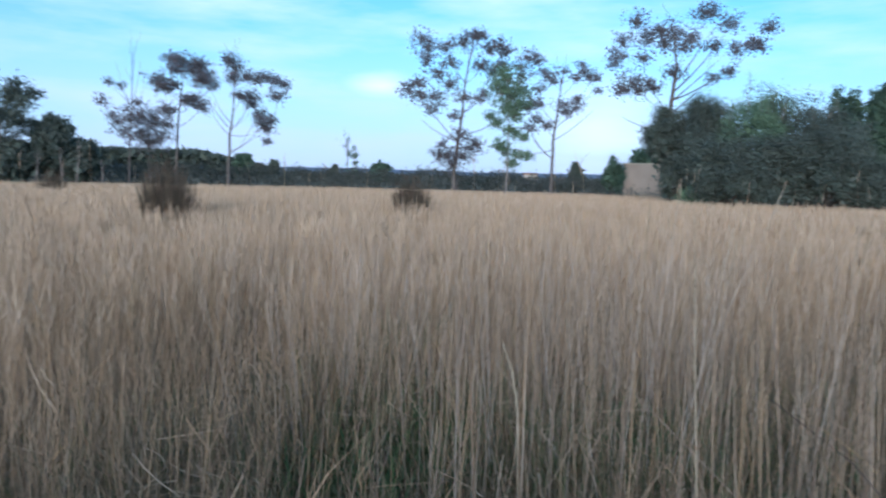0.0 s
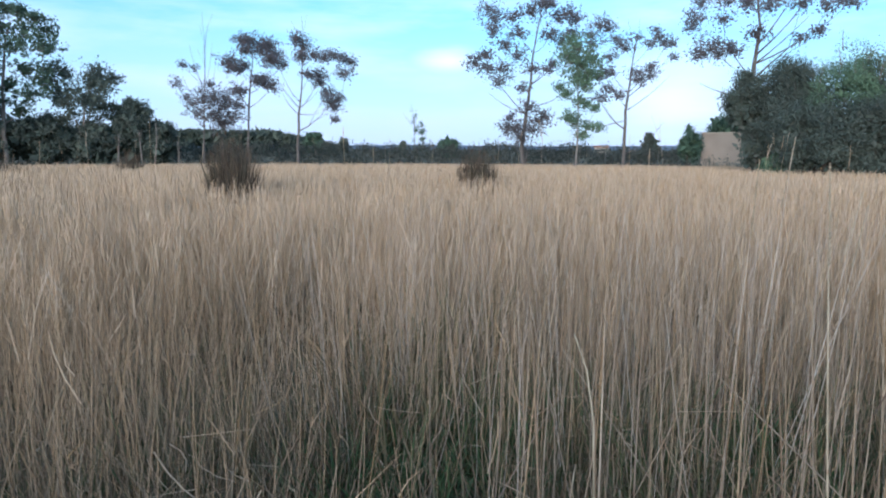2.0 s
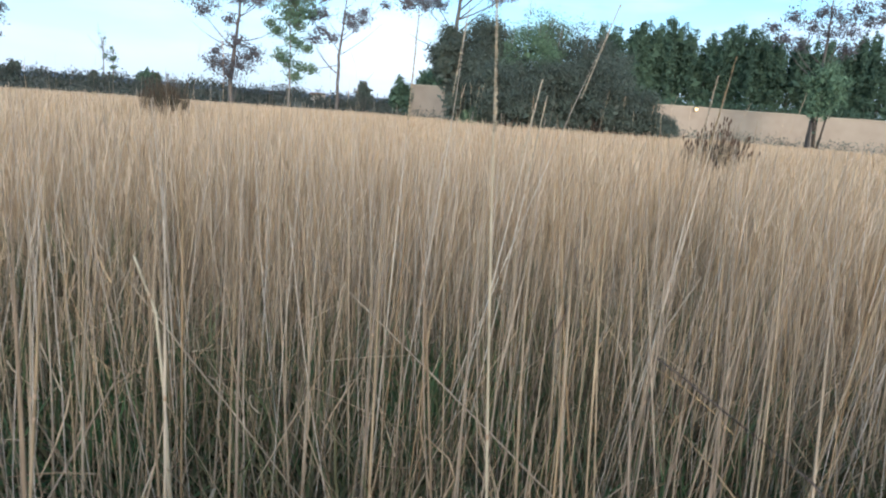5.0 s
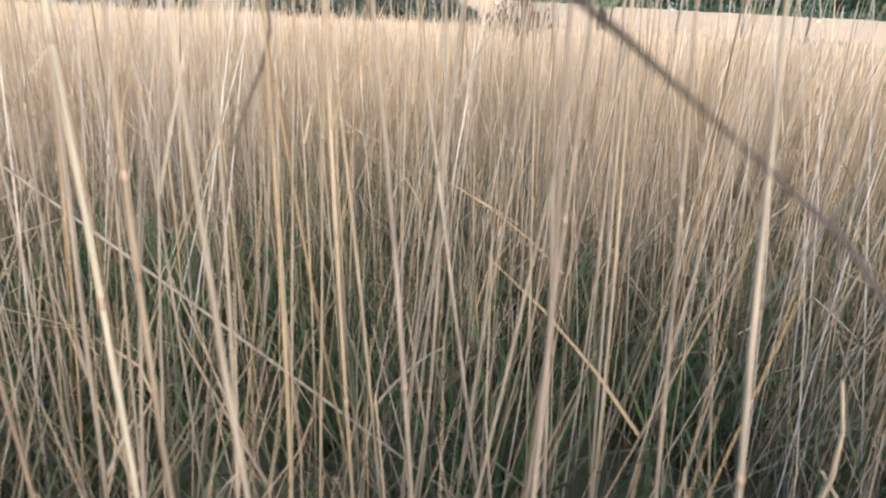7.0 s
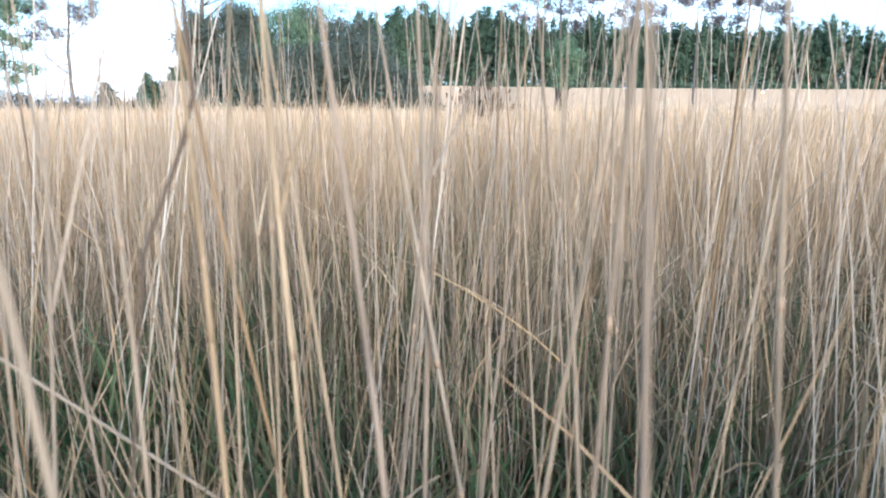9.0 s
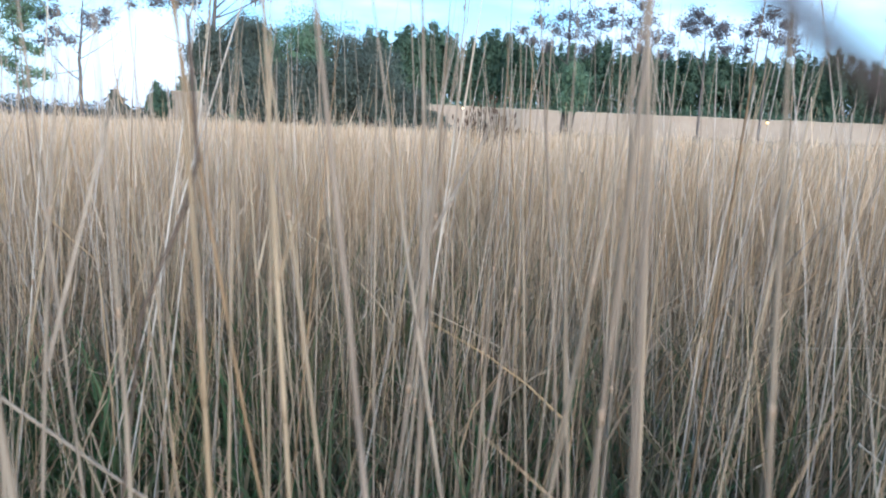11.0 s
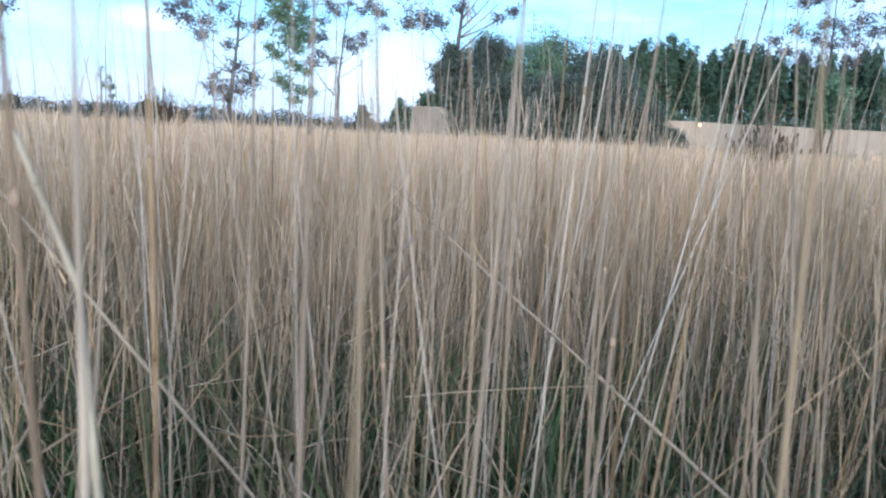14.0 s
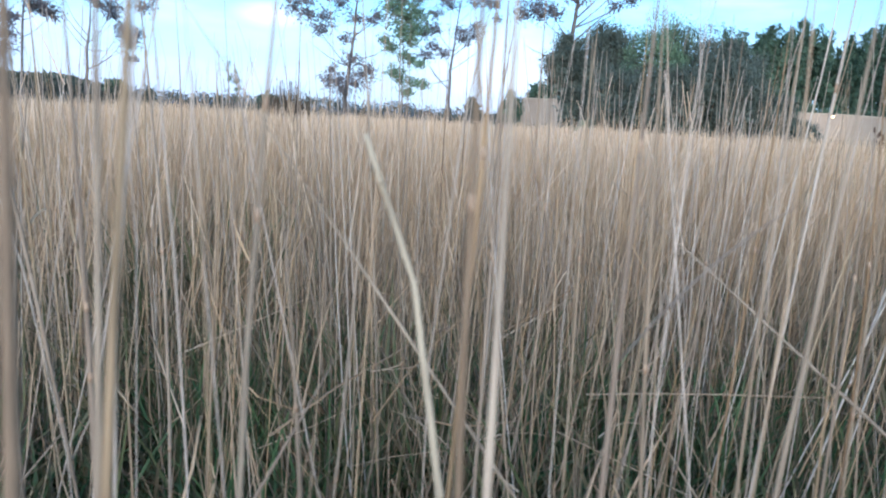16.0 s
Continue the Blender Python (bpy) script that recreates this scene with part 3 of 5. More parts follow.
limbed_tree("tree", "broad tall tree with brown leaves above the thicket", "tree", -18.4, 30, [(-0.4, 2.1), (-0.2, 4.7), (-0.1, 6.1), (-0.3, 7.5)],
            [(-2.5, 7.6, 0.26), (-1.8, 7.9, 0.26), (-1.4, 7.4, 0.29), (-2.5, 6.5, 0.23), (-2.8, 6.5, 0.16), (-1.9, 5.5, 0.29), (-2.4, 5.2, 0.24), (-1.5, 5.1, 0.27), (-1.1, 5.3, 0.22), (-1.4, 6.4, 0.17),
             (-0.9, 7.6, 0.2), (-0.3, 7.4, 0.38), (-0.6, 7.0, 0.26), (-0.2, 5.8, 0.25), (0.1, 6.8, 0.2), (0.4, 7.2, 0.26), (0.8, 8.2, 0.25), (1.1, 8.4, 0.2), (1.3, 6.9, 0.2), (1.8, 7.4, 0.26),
             (2.1, 6.5, 0.2), (2.0, 5.8, 0.18), (1.4, 5.8, 0.13), (3.0, 6.9, 0.2), (2.7, 6.8, 0.13), (3.3, 7.4, 0.19)], LEAF_BROWN_HAZED, BARK_MID, 17, 0.14, 0.05, 1.25,
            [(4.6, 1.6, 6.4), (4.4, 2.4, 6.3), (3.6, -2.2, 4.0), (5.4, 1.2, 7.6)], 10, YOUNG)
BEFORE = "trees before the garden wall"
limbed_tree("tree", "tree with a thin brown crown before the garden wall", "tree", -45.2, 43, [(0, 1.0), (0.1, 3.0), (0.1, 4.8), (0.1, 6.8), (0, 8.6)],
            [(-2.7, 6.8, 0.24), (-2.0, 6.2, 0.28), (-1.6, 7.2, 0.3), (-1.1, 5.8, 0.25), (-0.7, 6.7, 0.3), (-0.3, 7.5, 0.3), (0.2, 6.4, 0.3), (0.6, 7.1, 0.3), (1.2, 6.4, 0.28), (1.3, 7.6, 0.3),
             (1.9, 7.0, 0.28), (2.3, 7.7, 0.25), (1.1, 5.6, 0.25), (2.6, 7.3, 0.2), (-0.8, 8.7, 0.3), (-0.1, 9.3, 0.3), (-1.5, 8.4, 0.3), (1.0, 8.8, 0.3)], LEAF_BROWN_HAZED, BARK_MID, 18, 0.14, 0.06, 1.1,
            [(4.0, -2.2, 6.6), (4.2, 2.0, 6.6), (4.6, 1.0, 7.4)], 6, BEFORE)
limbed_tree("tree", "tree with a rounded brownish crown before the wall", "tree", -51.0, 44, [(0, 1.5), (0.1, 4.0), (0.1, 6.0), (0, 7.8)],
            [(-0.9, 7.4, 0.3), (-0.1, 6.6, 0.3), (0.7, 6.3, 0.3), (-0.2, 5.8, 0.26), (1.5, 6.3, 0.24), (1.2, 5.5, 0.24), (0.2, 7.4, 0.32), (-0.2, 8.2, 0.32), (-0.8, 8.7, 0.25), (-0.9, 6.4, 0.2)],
            LEAF_BROWN_HAZED, BARK_MID, 19, 0.10, 0.06, 1.2, group=BEFORE)
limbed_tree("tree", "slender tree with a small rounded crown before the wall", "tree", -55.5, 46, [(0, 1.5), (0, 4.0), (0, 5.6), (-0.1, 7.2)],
            [(-1.2, 7.6, 0.32), (-0.6, 8.1, 0.35), (0, 7.6, 0.35), (0.6, 6.9, 0.32), (1.1, 6.1, 0.3), (-0.8, 6.9, 0.28), (0.9, 7.2, 0.28)], LEAF_BROWN_HAZED, BARK_MID, 20, 0.09, 0.06, 1.5, group=BEFORE)
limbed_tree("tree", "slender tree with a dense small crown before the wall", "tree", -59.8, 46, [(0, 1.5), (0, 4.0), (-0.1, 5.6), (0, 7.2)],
            [(-1.2, 6.9, 0.32), (-0.7, 7.7, 0.33), (0, 8.0, 0.32), (0.8, 7.4, 0.3), (1.2, 6.5, 0.3), (-1.2, 6.1, 0.28), (0.5, 6.5, 0.26), (1.2, 5.8, 0.24), (-0.3, 6.8, 0.3)], LEAF_BROWN_HAZED, BARK_MID, 21, 0.09, 0.06, 1.3, group=BEFORE)
WOOD = "trees of the small wood"
limbed_tree("tree", "large leafy dark green tree at the edge of the wood", "tree", 38.7, 42, [(0.0, 1.9), (0.1, 4.2), (0.4, 6.7), (0.7, 7.6)],
            [(0.5, 8.1, 0.33), (1.1, 8.0, 0.33), (-0.2, 7.8, 0.33), (1.7, 7.7, 0.31), (2.3, 7.3, 0.33), (2.5, 6.6, 0.31), (-0.9, 7.4, 0.33), (0.3, 7.2, 0.41), (1.2, 7.0, 0.41), (-0.5, 6.7, 0.40), (0.6, 6.2, 0.41),
             (1.8, 6.2, 0.41), (2.3, 5.4, 0.34), (-0.3, 5.6, 0.41), (1.1, 5.2, 0.43), (1.9, 4.6, 0.39), (-0.6, 4.6, 0.36), (0.3, 4.3, 0.39), (1.3, 3.9, 0.36), (-0.2, 3.5, 0.34), (0.8, 3.1, 0.34)],
            LEAF_WOOD, BARK, 22, 0.12, 0.085, 0.85, group=WOOD)
limbed_tree("tree", "narrow dark green tree growing against a larger one", "tree", 40.6, 41, [(0.0, 1.9), (0.0, 4.0), (-0.1, 6.9)],
            [(-0.7, 7.1, 0.28), (-0.1, 7.3, 0.29), (-0.9, 6.4, 0.29), (-0.3, 6.5, 0.36), (0.4, 6.9, 0.34), (-0.6, 5.7, 0.34), (0.2, 5.8, 0.39), (-0.2, 5.0, 0.36), (0.5, 5.0, 0.34), (-0.5, 4.3, 0.33),
             (0.2, 4.0, 0.34), (0.0, 3.2, 0.34)], LEAF_WOOD, BARK_DARK, 27, 0.09, 0.08, 0.8, group=WOOD)
limbed_tree("tree", "mid-height green tree with a pale trunk", "tree", 42.6, 40, [(0.0, 1.9), (0.1, 4.9), (0.1, 6.0)],
            [(-0.1, 6.5, 0.35), (0.3, 6.1, 0.4), (-0.4, 5.6, 0.4), (0.1, 5.2, 0.42), (0.7, 5.8, 0.38), (-0.3, 4.7, 0.38), (0.4, 4.4, 0.4), (-0.1, 3.9, 0.36)], LEAF_WOOD, BARK, 23, 0.08, 0.08, 1.3, group=WOOD)
limbed_tree("tree", "green tree with a pale trunk beside the wood", "tree", 44.3, 40, [(0.1, 1.9), (0.1, 4.3), (0.1, 5.2)],
            [(-0.2, 5.9, 0.34), (0.2, 5.3, 0.4), (-0.5, 5.2, 0.4), (0, 4.7, 0.42), (0.5, 5.6, 0.32), (-0.2, 4.2, 0.4), (-0.7, 4.7, 0.36)], LEAF_WOOD, BARK, 24, 0.08, 0.08, 1.3, group=WOOD)
limbed_tree("tree", "low bushy tree among the wood's pale saplings", "tree", 47.4, 40, [(0.0, 1.5), (0.1, 3.7), (0.1, 4.4)],
            [(-0.1, 5.2, 0.38), (0.4, 4.9, 0.42), (-0.3, 4.4, 0.42), (0.7, 4.4, 0.42), (0.1, 3.7, 0.45), (0.9, 3.8, 0.4), (-0.5, 3.8, 0.4), (0.3, 3.0, 0.4)], LEAF_WOOD, BARK, 26, 0.08, 0.085, 1.3, group=WOOD)
tree("tree", "dark leaning grey-green tree at the wood's end", "tree", 33.9, 42, 5.4, 1.4, LEAF_GREY, BARK, 25, 0.15, 0.07, 0.08, 46, 0.95, (0.4, 0), 12, group=WOOD, twigs=6, up=1.3)


def bare_sapling(az, d, h, tilt, r, seed):
    """A thin pale leafless pole with a few short twigs."""
    rng = np.random.default_rng(seed)
    root = thing("bare_sapling", polar(az, d), "thin pale leafless sapling at the wood's edge", "sapling", "bare saplings before the wood")
    line = [Vector((tilt * q + rng.normal(0, 0.02), rng.normal(0, 0.02), h * q)) for q in (0, 0.3, 0.6, 0.85, 1.0)]
    v, f = tube(line, [r, r * 0.85, r * 0.65, r * 0.4, r * 0.2], 6)
    part("trunk", mesh_of("trunk", v, f, BARK, True), root)
    for k in range(3):
        p = line[2].lerp(line[4], rng.random())
        v, f = tube([p, p + Vector((rng.normal(0, 0.15), rng.normal(0, 0.15), 0.25))], [r * 0.3, r * 0.12], 4)
        part("twig", mesh_of("twig", v, f, BARK, True), root)


for k, (az, h, tilt) in enumerate([(44.0, 3.3, -0.1), (42.6, 3.4, 0.1), (45.3, 1.9, 0.2), (46.4, 1.7, -0.2), (48.2, 1.8, 0.3), (50.0, 2.2, -0.3), (31.6, 2.0, 0.1), (29.9, 2.2, -0.15), (29.0, 2.6, 0.15), (27.3, 1.6, 0.0)]):
    bare_sapling(az, 38.0 + 0.2 * (k % 4), h, tilt, 0.045, 400 + k)


# ---- bushes: stems and an uneven mass of small leaves ----
def bush(name, label, category, az, d, h, r, mat, seed, n=520, leaf=0.10, per=13, group="", lo=0.12, peak=0.0, shoots=0, shift=0.0):
    rng = np.random.default_rng(seed)
    root = thing(name, polar(az, d), label, category, group)
    for k in range(7):
        an, q = rng.uniform(0, 6.28), rng.uniform(0.2, 0.6)
        tip = Vector((math.cos(an) * r * q, math.sin(an) * r * q, h * rng.uniform(0.5, 0.8)))
        v, f = tube([Vector((math.cos(an) * 0.1, math.sin(an) * 0.1, 0)), tip * 0.5 + Vector(rng.normal(0, 0.08, 3)), tip], [0.05, 0.03, 0.012], 5)
        part("branch", mesh_of("branch", v, f, BARK_DARK, True), root)
    k = max(20, n // 9)
    mid = rng.normal(0, 1, (k, 3))
    mid /= np.linalg.norm(mid, axis=1)[:, None]
    mid *= (rng.uniform(0.2, 1.0, k) ** 0.5)[:, None] * np.array([0.88, 0.88, 0.86])
    own = rng.integers(0, k, n)
    u = rng.normal(0, 1, (n, 3))
    u[:, 2] = np.where(rng.random(n) < 0.7, np.abs(u[:, 2]), u[:, 2])
    u /= np.linalg.norm(u, axis=1)[:, None]
    c = mid[own] + u * (rng.uniform(0.14, 0.32, k)[own] * rng.uniform(0.5, 1.1, n))[:, None]
    z01 = np.clip((c[:, 2] + 1) / 2, 0, 1)
    wide = 1 - peak * z01
    c = np.stack([c[:, 0] * r * wide, c[:, 1] * r * wide, h * (lo + (1 - lo) * z01)], 1)
    c[:, 2] = np.clip(c[:, 2], 0.05, None)
    c[:, 0] -= shift * math.cos(radians(az))
    c[:, 1] -= shift * math.sin(radians(az))
    v1, f1 = leaves(rng, c, leaf, 0.15 * (r / 1.6) ** 0.5, per, 0.9, u + np.array([0, 0, 0.3]))
    inner = c[rng.random(n) < 0.5] * np.array([0.72, 0.72, 0.86])
    v2, f2 = leaves(rng, inner, leaf * 3.2, 0.2, 2)
    v, f = merged([(v1, f1), (v2, f2)])
    part("foliage", quads("foliage", v, f, mat), root)
    if shoots:
        pieces, tufts = [], []
        for k in range(shoots):
            b = c[rng.integers(n)]
            if b[2] < 0.62 * h:
                continue
            tip = Vector((b[0] + rng.normal(0, 0.10), b[1] + rng.normal(0, 0.10), min(b[2] + h * rng.uniform(0.06, 0.16), h * 1.08)))
            pieces.append(tube([Vector(b), Vector(b).lerp(tip, 0.6), tip], [0.02, 0.014, 0.006], 3))
            tufts += [tuple(tip), tuple(Vector(b).lerp(tip, 0.75)), tuple(Vector(b).lerp(tip, 0.5))]
        v, f = joined(pieces)
        shoot = part("shoot", mesh_of("shoot", v, f, BARK), root)
        tagged(shoot, kind="stuff")
        v, f = leaves(rng, np.array(tufts), leaf * 0.9, 0.07, 12, 1.5)
        tagged(part("shoot_leaf", quads("shoot_leaf", v, f, mat), shoot), kind="stuff")
    return root


THICKET = "bushes of the thicket"
for i, (az, d, h, r, m) in enumerate([
        (-20.6, 27.5, 4.3, 0.95, LEAF_GREY), (-20.4, 28.8, 4.5, 1.15, LEAF_GREY), (-21.6, 27.5, 4.1, 1.3, LEAF_GREY), (-24.6, 27, 4.4, 1.3, LEAF_GREEN),
        (-27.4, 27, 4.15, 1.5, LEAF_GREY), (-30.2, 27.5, 3.6, 1.3, LEAF_GREY), (-22.0, 25.6, 2.7, 1.2, LEAF_GREY), (-23.0, 25.4, 2.4, 1.3, LEAF_GREY),
        (-26.0, 25.6, 2.9, 1.4, LEAF_GREY), (-29.3, 26, 3.0, 1.4, LEAF_GREY), (-32.2, 27, 2.2, 1.1, LEAF_GREY), (-34.3, 27.5, 1.35, 0.8, LEAF_GREY), (-20.4, 26.2, 1.1, 0.55, LEAF_GREEN)]):
    bush("bush", "dense grey-green bush of the thicket beside the reeds" if m is LEAF_GREY else "dense green bush of the thicket beside the reeds", "bush", az, d, h * 1.1, r * 1.12, m, 40 + i, 620, 0.036, 40, THICKET, 0.12, 0.0, 30 if h > 3.8 and az < -23 else 0)

HEDGE = "dark trees behind the garden wall"


def hedge_tree(az, d, h, r, seed):
    """Several stems and many upright plumes of leaves that end in ragged points."""
    rng = np.random.default_rng(seed)
    root = thing("hedge_tree", polar(az, d), "tall dark green hedge tree behind the wall", "tree", HEDGE)
    for k in range(4):
        an = rng.uniform(0, 6.28)
        foot = Vector((math.cos(an), math.sin(an), 0)) * r * rng.uniform(0.1, 0.6)
        tip = foot * 1.2 + Vector((rng.normal(0, 0.2), rng.normal(0, 0.2), h * rng.uniform(0.6, 0.85)))
        v, f = tube([foot, foot.lerp(tip, 0.5) + Vector(rng.normal(0, 0.1, 3)), tip], [0.09, 0.06, 0.02], 6)
        part("trunk", mesh_of("trunk", v, f, BARK_DARK, True), root)
    n = 46
    an, q = rng.uniform(0, 2 * math.pi, n), rng.random(n) ** 0.5
    x, y = np.cos(an) * q * r, np.sin(an) * q * r
    top = h * (1.04 - 0.10 * q ** 2) * rng.uniform(0.80, 1.12, n)
    low = np.minimum(h * rng.uniform(0.12, 0.72, n), top - 1.1)
    centres, ways = [], []
    for k in range(n):
        m = int(16 * (top[k] - low[k]))
        s = rng.random(m) ** 0.8
        u = rng.normal(0, 1, (m, 2))
        wide = 0.42 * (1 - s) ** 0.55 * np.minimum(1, s * 6) + 0.03
        centres.append(np.stack([x[k] + u[:, 0] * wide * 0.6, y[k] + u[:, 1] * wide * 0.6, low[k] + (top[k] - low[k]) * s], 1))
        ways.append(np.stack([u[:, 0] * 0.6, u[:, 1] * 0.6, np.full(m, 0.5)], 1))
    c, w = np.concatenate(centres), np.concatenate(ways)
    v1, f1 = leaves(rng, c, 0.085, 0.10, 7, 1.1, w)
    v2, f2 = leaves(rng, c[rng.random(len(c)) < 0.3] * np.array([0.8, 0.8, 0.9]), 0.34, 0.15, 1)
    part("foliage", quads("foliage", *merged([(v1, f1), (v2, f2)]), LEAF_DARK), root)


for i in range(17):
    az = -31.5 - i * 2.75
    hedge_tree(az, 52 + 0.3 * i + (-31.5 - az) * 0.28, 7.3 - 0.035 * i + 0.35 * math.sin(i * 2.3), 2.0, 70 + i)

# Lighter grey leaf colour is used here to imitate haze over the wood.
for i, (az, d, h, r, m) in enumerate([(47.0, 41, 5.5, 2.4, LEAF_WOOD), (51.0, 41, 5.6, 2.4, LEAF_GREY), (55.0, 41, 5.9, 2.4, LEAF_WOOD), (43.2, 43.5, 3.8, 2.2, LEAF_GREY),
                                      (39.8, 43.5, 3.4, 2.2, LEAF_GREY), (36.2, 43, 3.0, 2.0, LEAF_GREY), (30.4, 42, 4.0, 1.15, LEAF_GREY), (28.6, 42, 2.9, 1.0, LEAF_GREY),
                                      (45.2, 43.5, 3.9, 1.9, LEAF_GREY), (33.0, 42, 2.6, 1.2, LEAF_GREY)]):
    bush("bush", "dark leafy bush in the undergrowth of the wood", "bush", az, d, h, r, m, 100 + i, 760, 0.085, 17, "bushes of the wood")

bush("bush", "soft green bush below the tree before the garden wall", "bush", -45.7, 42.2, 5.2, 1.5, LEAF_GREEN, 119, 280, 0.055, 22, "", 0.36, 0.35)
bush("bush", "high bush whose crown overhangs the garden wall's end", "bush", -18.9, 28.5, 4.4, 1.05, LEAF_GREY, 120, 420, 0.05, 34, THICKET, 0.44, 0.0, 0, 0.55)
limbed_tree("bush", "brown-leaved shoots round the foot of a tall tree", "bush", -0.75, 37.6, [(0, 0.5), (0.1, 1.2)],
            [(0.7, 2.9, 0.35), (0.3, 2.4, 0.35), (-0.6, 2.4, 0.34), (-1.1, 2.5, 0.2), (-0.3, 1.9, 0.38), (-0.8, 3.0, 0.15), (1.0, 3.1, 0.18), (0.1, 3.5, 0.27)], LEAF_BROWN_HAZED, BARK_MID, 130, 0.04, 0.055, 1.2)
limbed_tree("bush", "brown-leaved bush between two slender young trees", "bush", 23.4, 39.6, [(-0.4, 0.8), (-0.4, 1.8)],
            [(-1.3, 3.8, 0.42), (-0.7, 4.0, 0.35), (-0.1, 3.8, 0.42), (-1.7, 3.1, 0.27), (-0.8, 3.0, 0.44), (0.1, 3.0, 0.42), (-0.4, 2.6, 0.45), (0.5, 3.6, 0.22)], LEAF_BROWN_HAZED, BARK_MID, 131, 0.04, 0.055, 1.2)
bush("bush", "dark bush before the wall's end, under the thicket", "bush", -18.7, 27.2, 2.5, 0.62, LEAF_GREY, 132, 300, 0.04, 26, THICKET)
bush("bush", "round dark bush beside the end of the garden wall", "bush", -13.75, 43, 2.75, 0.72, LEAF_DARK, 121, 260, 0.07, 12)
bush("bush", "dark bush overhanging the garden wall", "bush", -16.6, 46.5, 3.9, 1.4, LEAF_DARK, 122, 340, 0.08, 12)
bush("pine", "small dark pine beyond the meadow", "tree", -10.8, 60, 2.75, 1.1, PINE, 123, 300, 0.09, 12, "", 0.1, 0.75)
bush("cypress", "narrow dark cypress in the distance", "tree", 14.0, 150, 4.1, 0.95, PINE, 124, 200, 0.25, 8)
bush("cypress", "small narrow cypress in the distance", "tree", 9.1, 150, 3.4, 0.6, PINE, 125, 160, 0.2, 8)
bush("bush", "broad dome-shaped bush in the distance", "bush", 5.4, 100, 2.7, 1.9, LEAF_DARK, 126, 300, 0.16, 10)
bush("bush", "rounded bush beyond the meadow", "bush", 16.4, 120, 4.2, 1.8, LEAF_DARK, 127, 240, 0.2, 10)
tree("sapling", "thin sapling with sparse leaves", "tree", 8.4, 50, 4.3, 0.16, LEAF_GREEN, BARK, 128, 0.3, 0.03, 0.05, 7, 0.5, limbs=6, up=2.0, tight=0.07, bare_top=0.9)
tree("sapling", "thin sapling with sparse green leaves", "tree", 7.8, 50, 3.6, 0.16, LEAF_GREEN, BARK, 129, 0.3, 0.03, 0.055, 10, 0.8, limbs=7, up=2.0, tight=0.09, bare_top=0.5)


# ---- far pine wood and the scrub belt ----
def far_wood():
    rng = np.random.default_rng(5)
    pts = []
    for az in np.arange(14.6, 46, 0.22):
        top = np.interp(az, [14.6, 16.0, 18.3, 19.5, 24, 30, 46], [1.9, 3.2, 4.6, 5.4, 5.3, 5.6, 6.0])
        for k in range(20):
            z = top * (0.25 + 0.75 * rng.random() ** 0.6) - 0.25
            p = polar(az + rng.uniform(-0.2, 0.2), 160 + rng.uniform(-3, 8), z)
            pts.append(tuple(p))
    v, f = leaves(rng, np.array(pts), 0.30, 0.45, 9, 0.45)
    v2, f2 = leaves(rng, np.array(pts)[::2] - np.array([0, 0, 0.6]), 1.1, 0.3, 2)
    tagged(new("far_wood", quads("far_wood", *merged([(v, f), (v2, f2)]), PINE)), "far dark green pine wood with an even canopy", "woods", kind="stuff")


far_wood()


def scrub_belt():
    rng = np.random.default_rng(6)
    pts = []
    for az in np.arange(-14, 56, 0.12):
        top = 1.45 + 0.28 * noise.noise(Vector((az * 0.35, 0.2, 0))) + 0.3 * noise.noise(Vector((az * 1.3, 5.2, 0)))
        if az < -6:
            top -= 0.1
        for k in range(7):
            pts.append(tuple(polar(az + rng.uniform(-0.1, 0.1), rng.uniform(44, 52), top * rng.random() ** 0.6)))
    v, f = leaves(rng, np.array(pts), 0.075, 0.16, 12)
    tagged(new("scrub", quads("scrub", v, f, SCRUB)), "low dark green scrub along the far edge of the meadow", "scrub", kind="stuff")
    pts = []
    for az in np.arange(-13, -84, -0.15):
        d = np.interp(-az, [13, 33.6, 44, 56, 68, 84], [41, 45.5, 49, 54, 59.5, 67])
        for k in range(2):
            pts.append(tuple(polar(az, d + rng.uniform(-1.2, 0.6), 0.75 * rng.random())))
    v, f = leaves(rng, np.array(pts), 0.07, 0.16, 9)
    tagged(new("scrub", quads("scrub", v, f, LEAF_GREY)), "low dry scrub along the foot of the garden wall", "scrub", kind="stuff")


scrub_belt()


def wall_hedge():
    rng = np.random.default_rng(8)
    pts = []
    for az in np.arange(-33, -81, -0.12):
        d = np.interp(-az, [q[0] * -1 for q in WALL], [q[1] for q in WALL]) + 0.5
        for k in range(5):
            pts.append(tuple(polar(az, d + rng.uniform(-0.1, 0.9), 1.9 + 0.85 * rng.random() ** 0.7 + 0.12 * noise.noise(Vector((az * 0.8, 2.0, 0))))))
    v, f = leaves(rng, np.array(pts), 0.06, 0.12, 12)
    tagged(new("low_hedge", quads("low_hedge", v, f, LEAF_DARK)), "low dark green hedge just behind the garden wall", "hedge", kind="stuff")


wall_hedge()


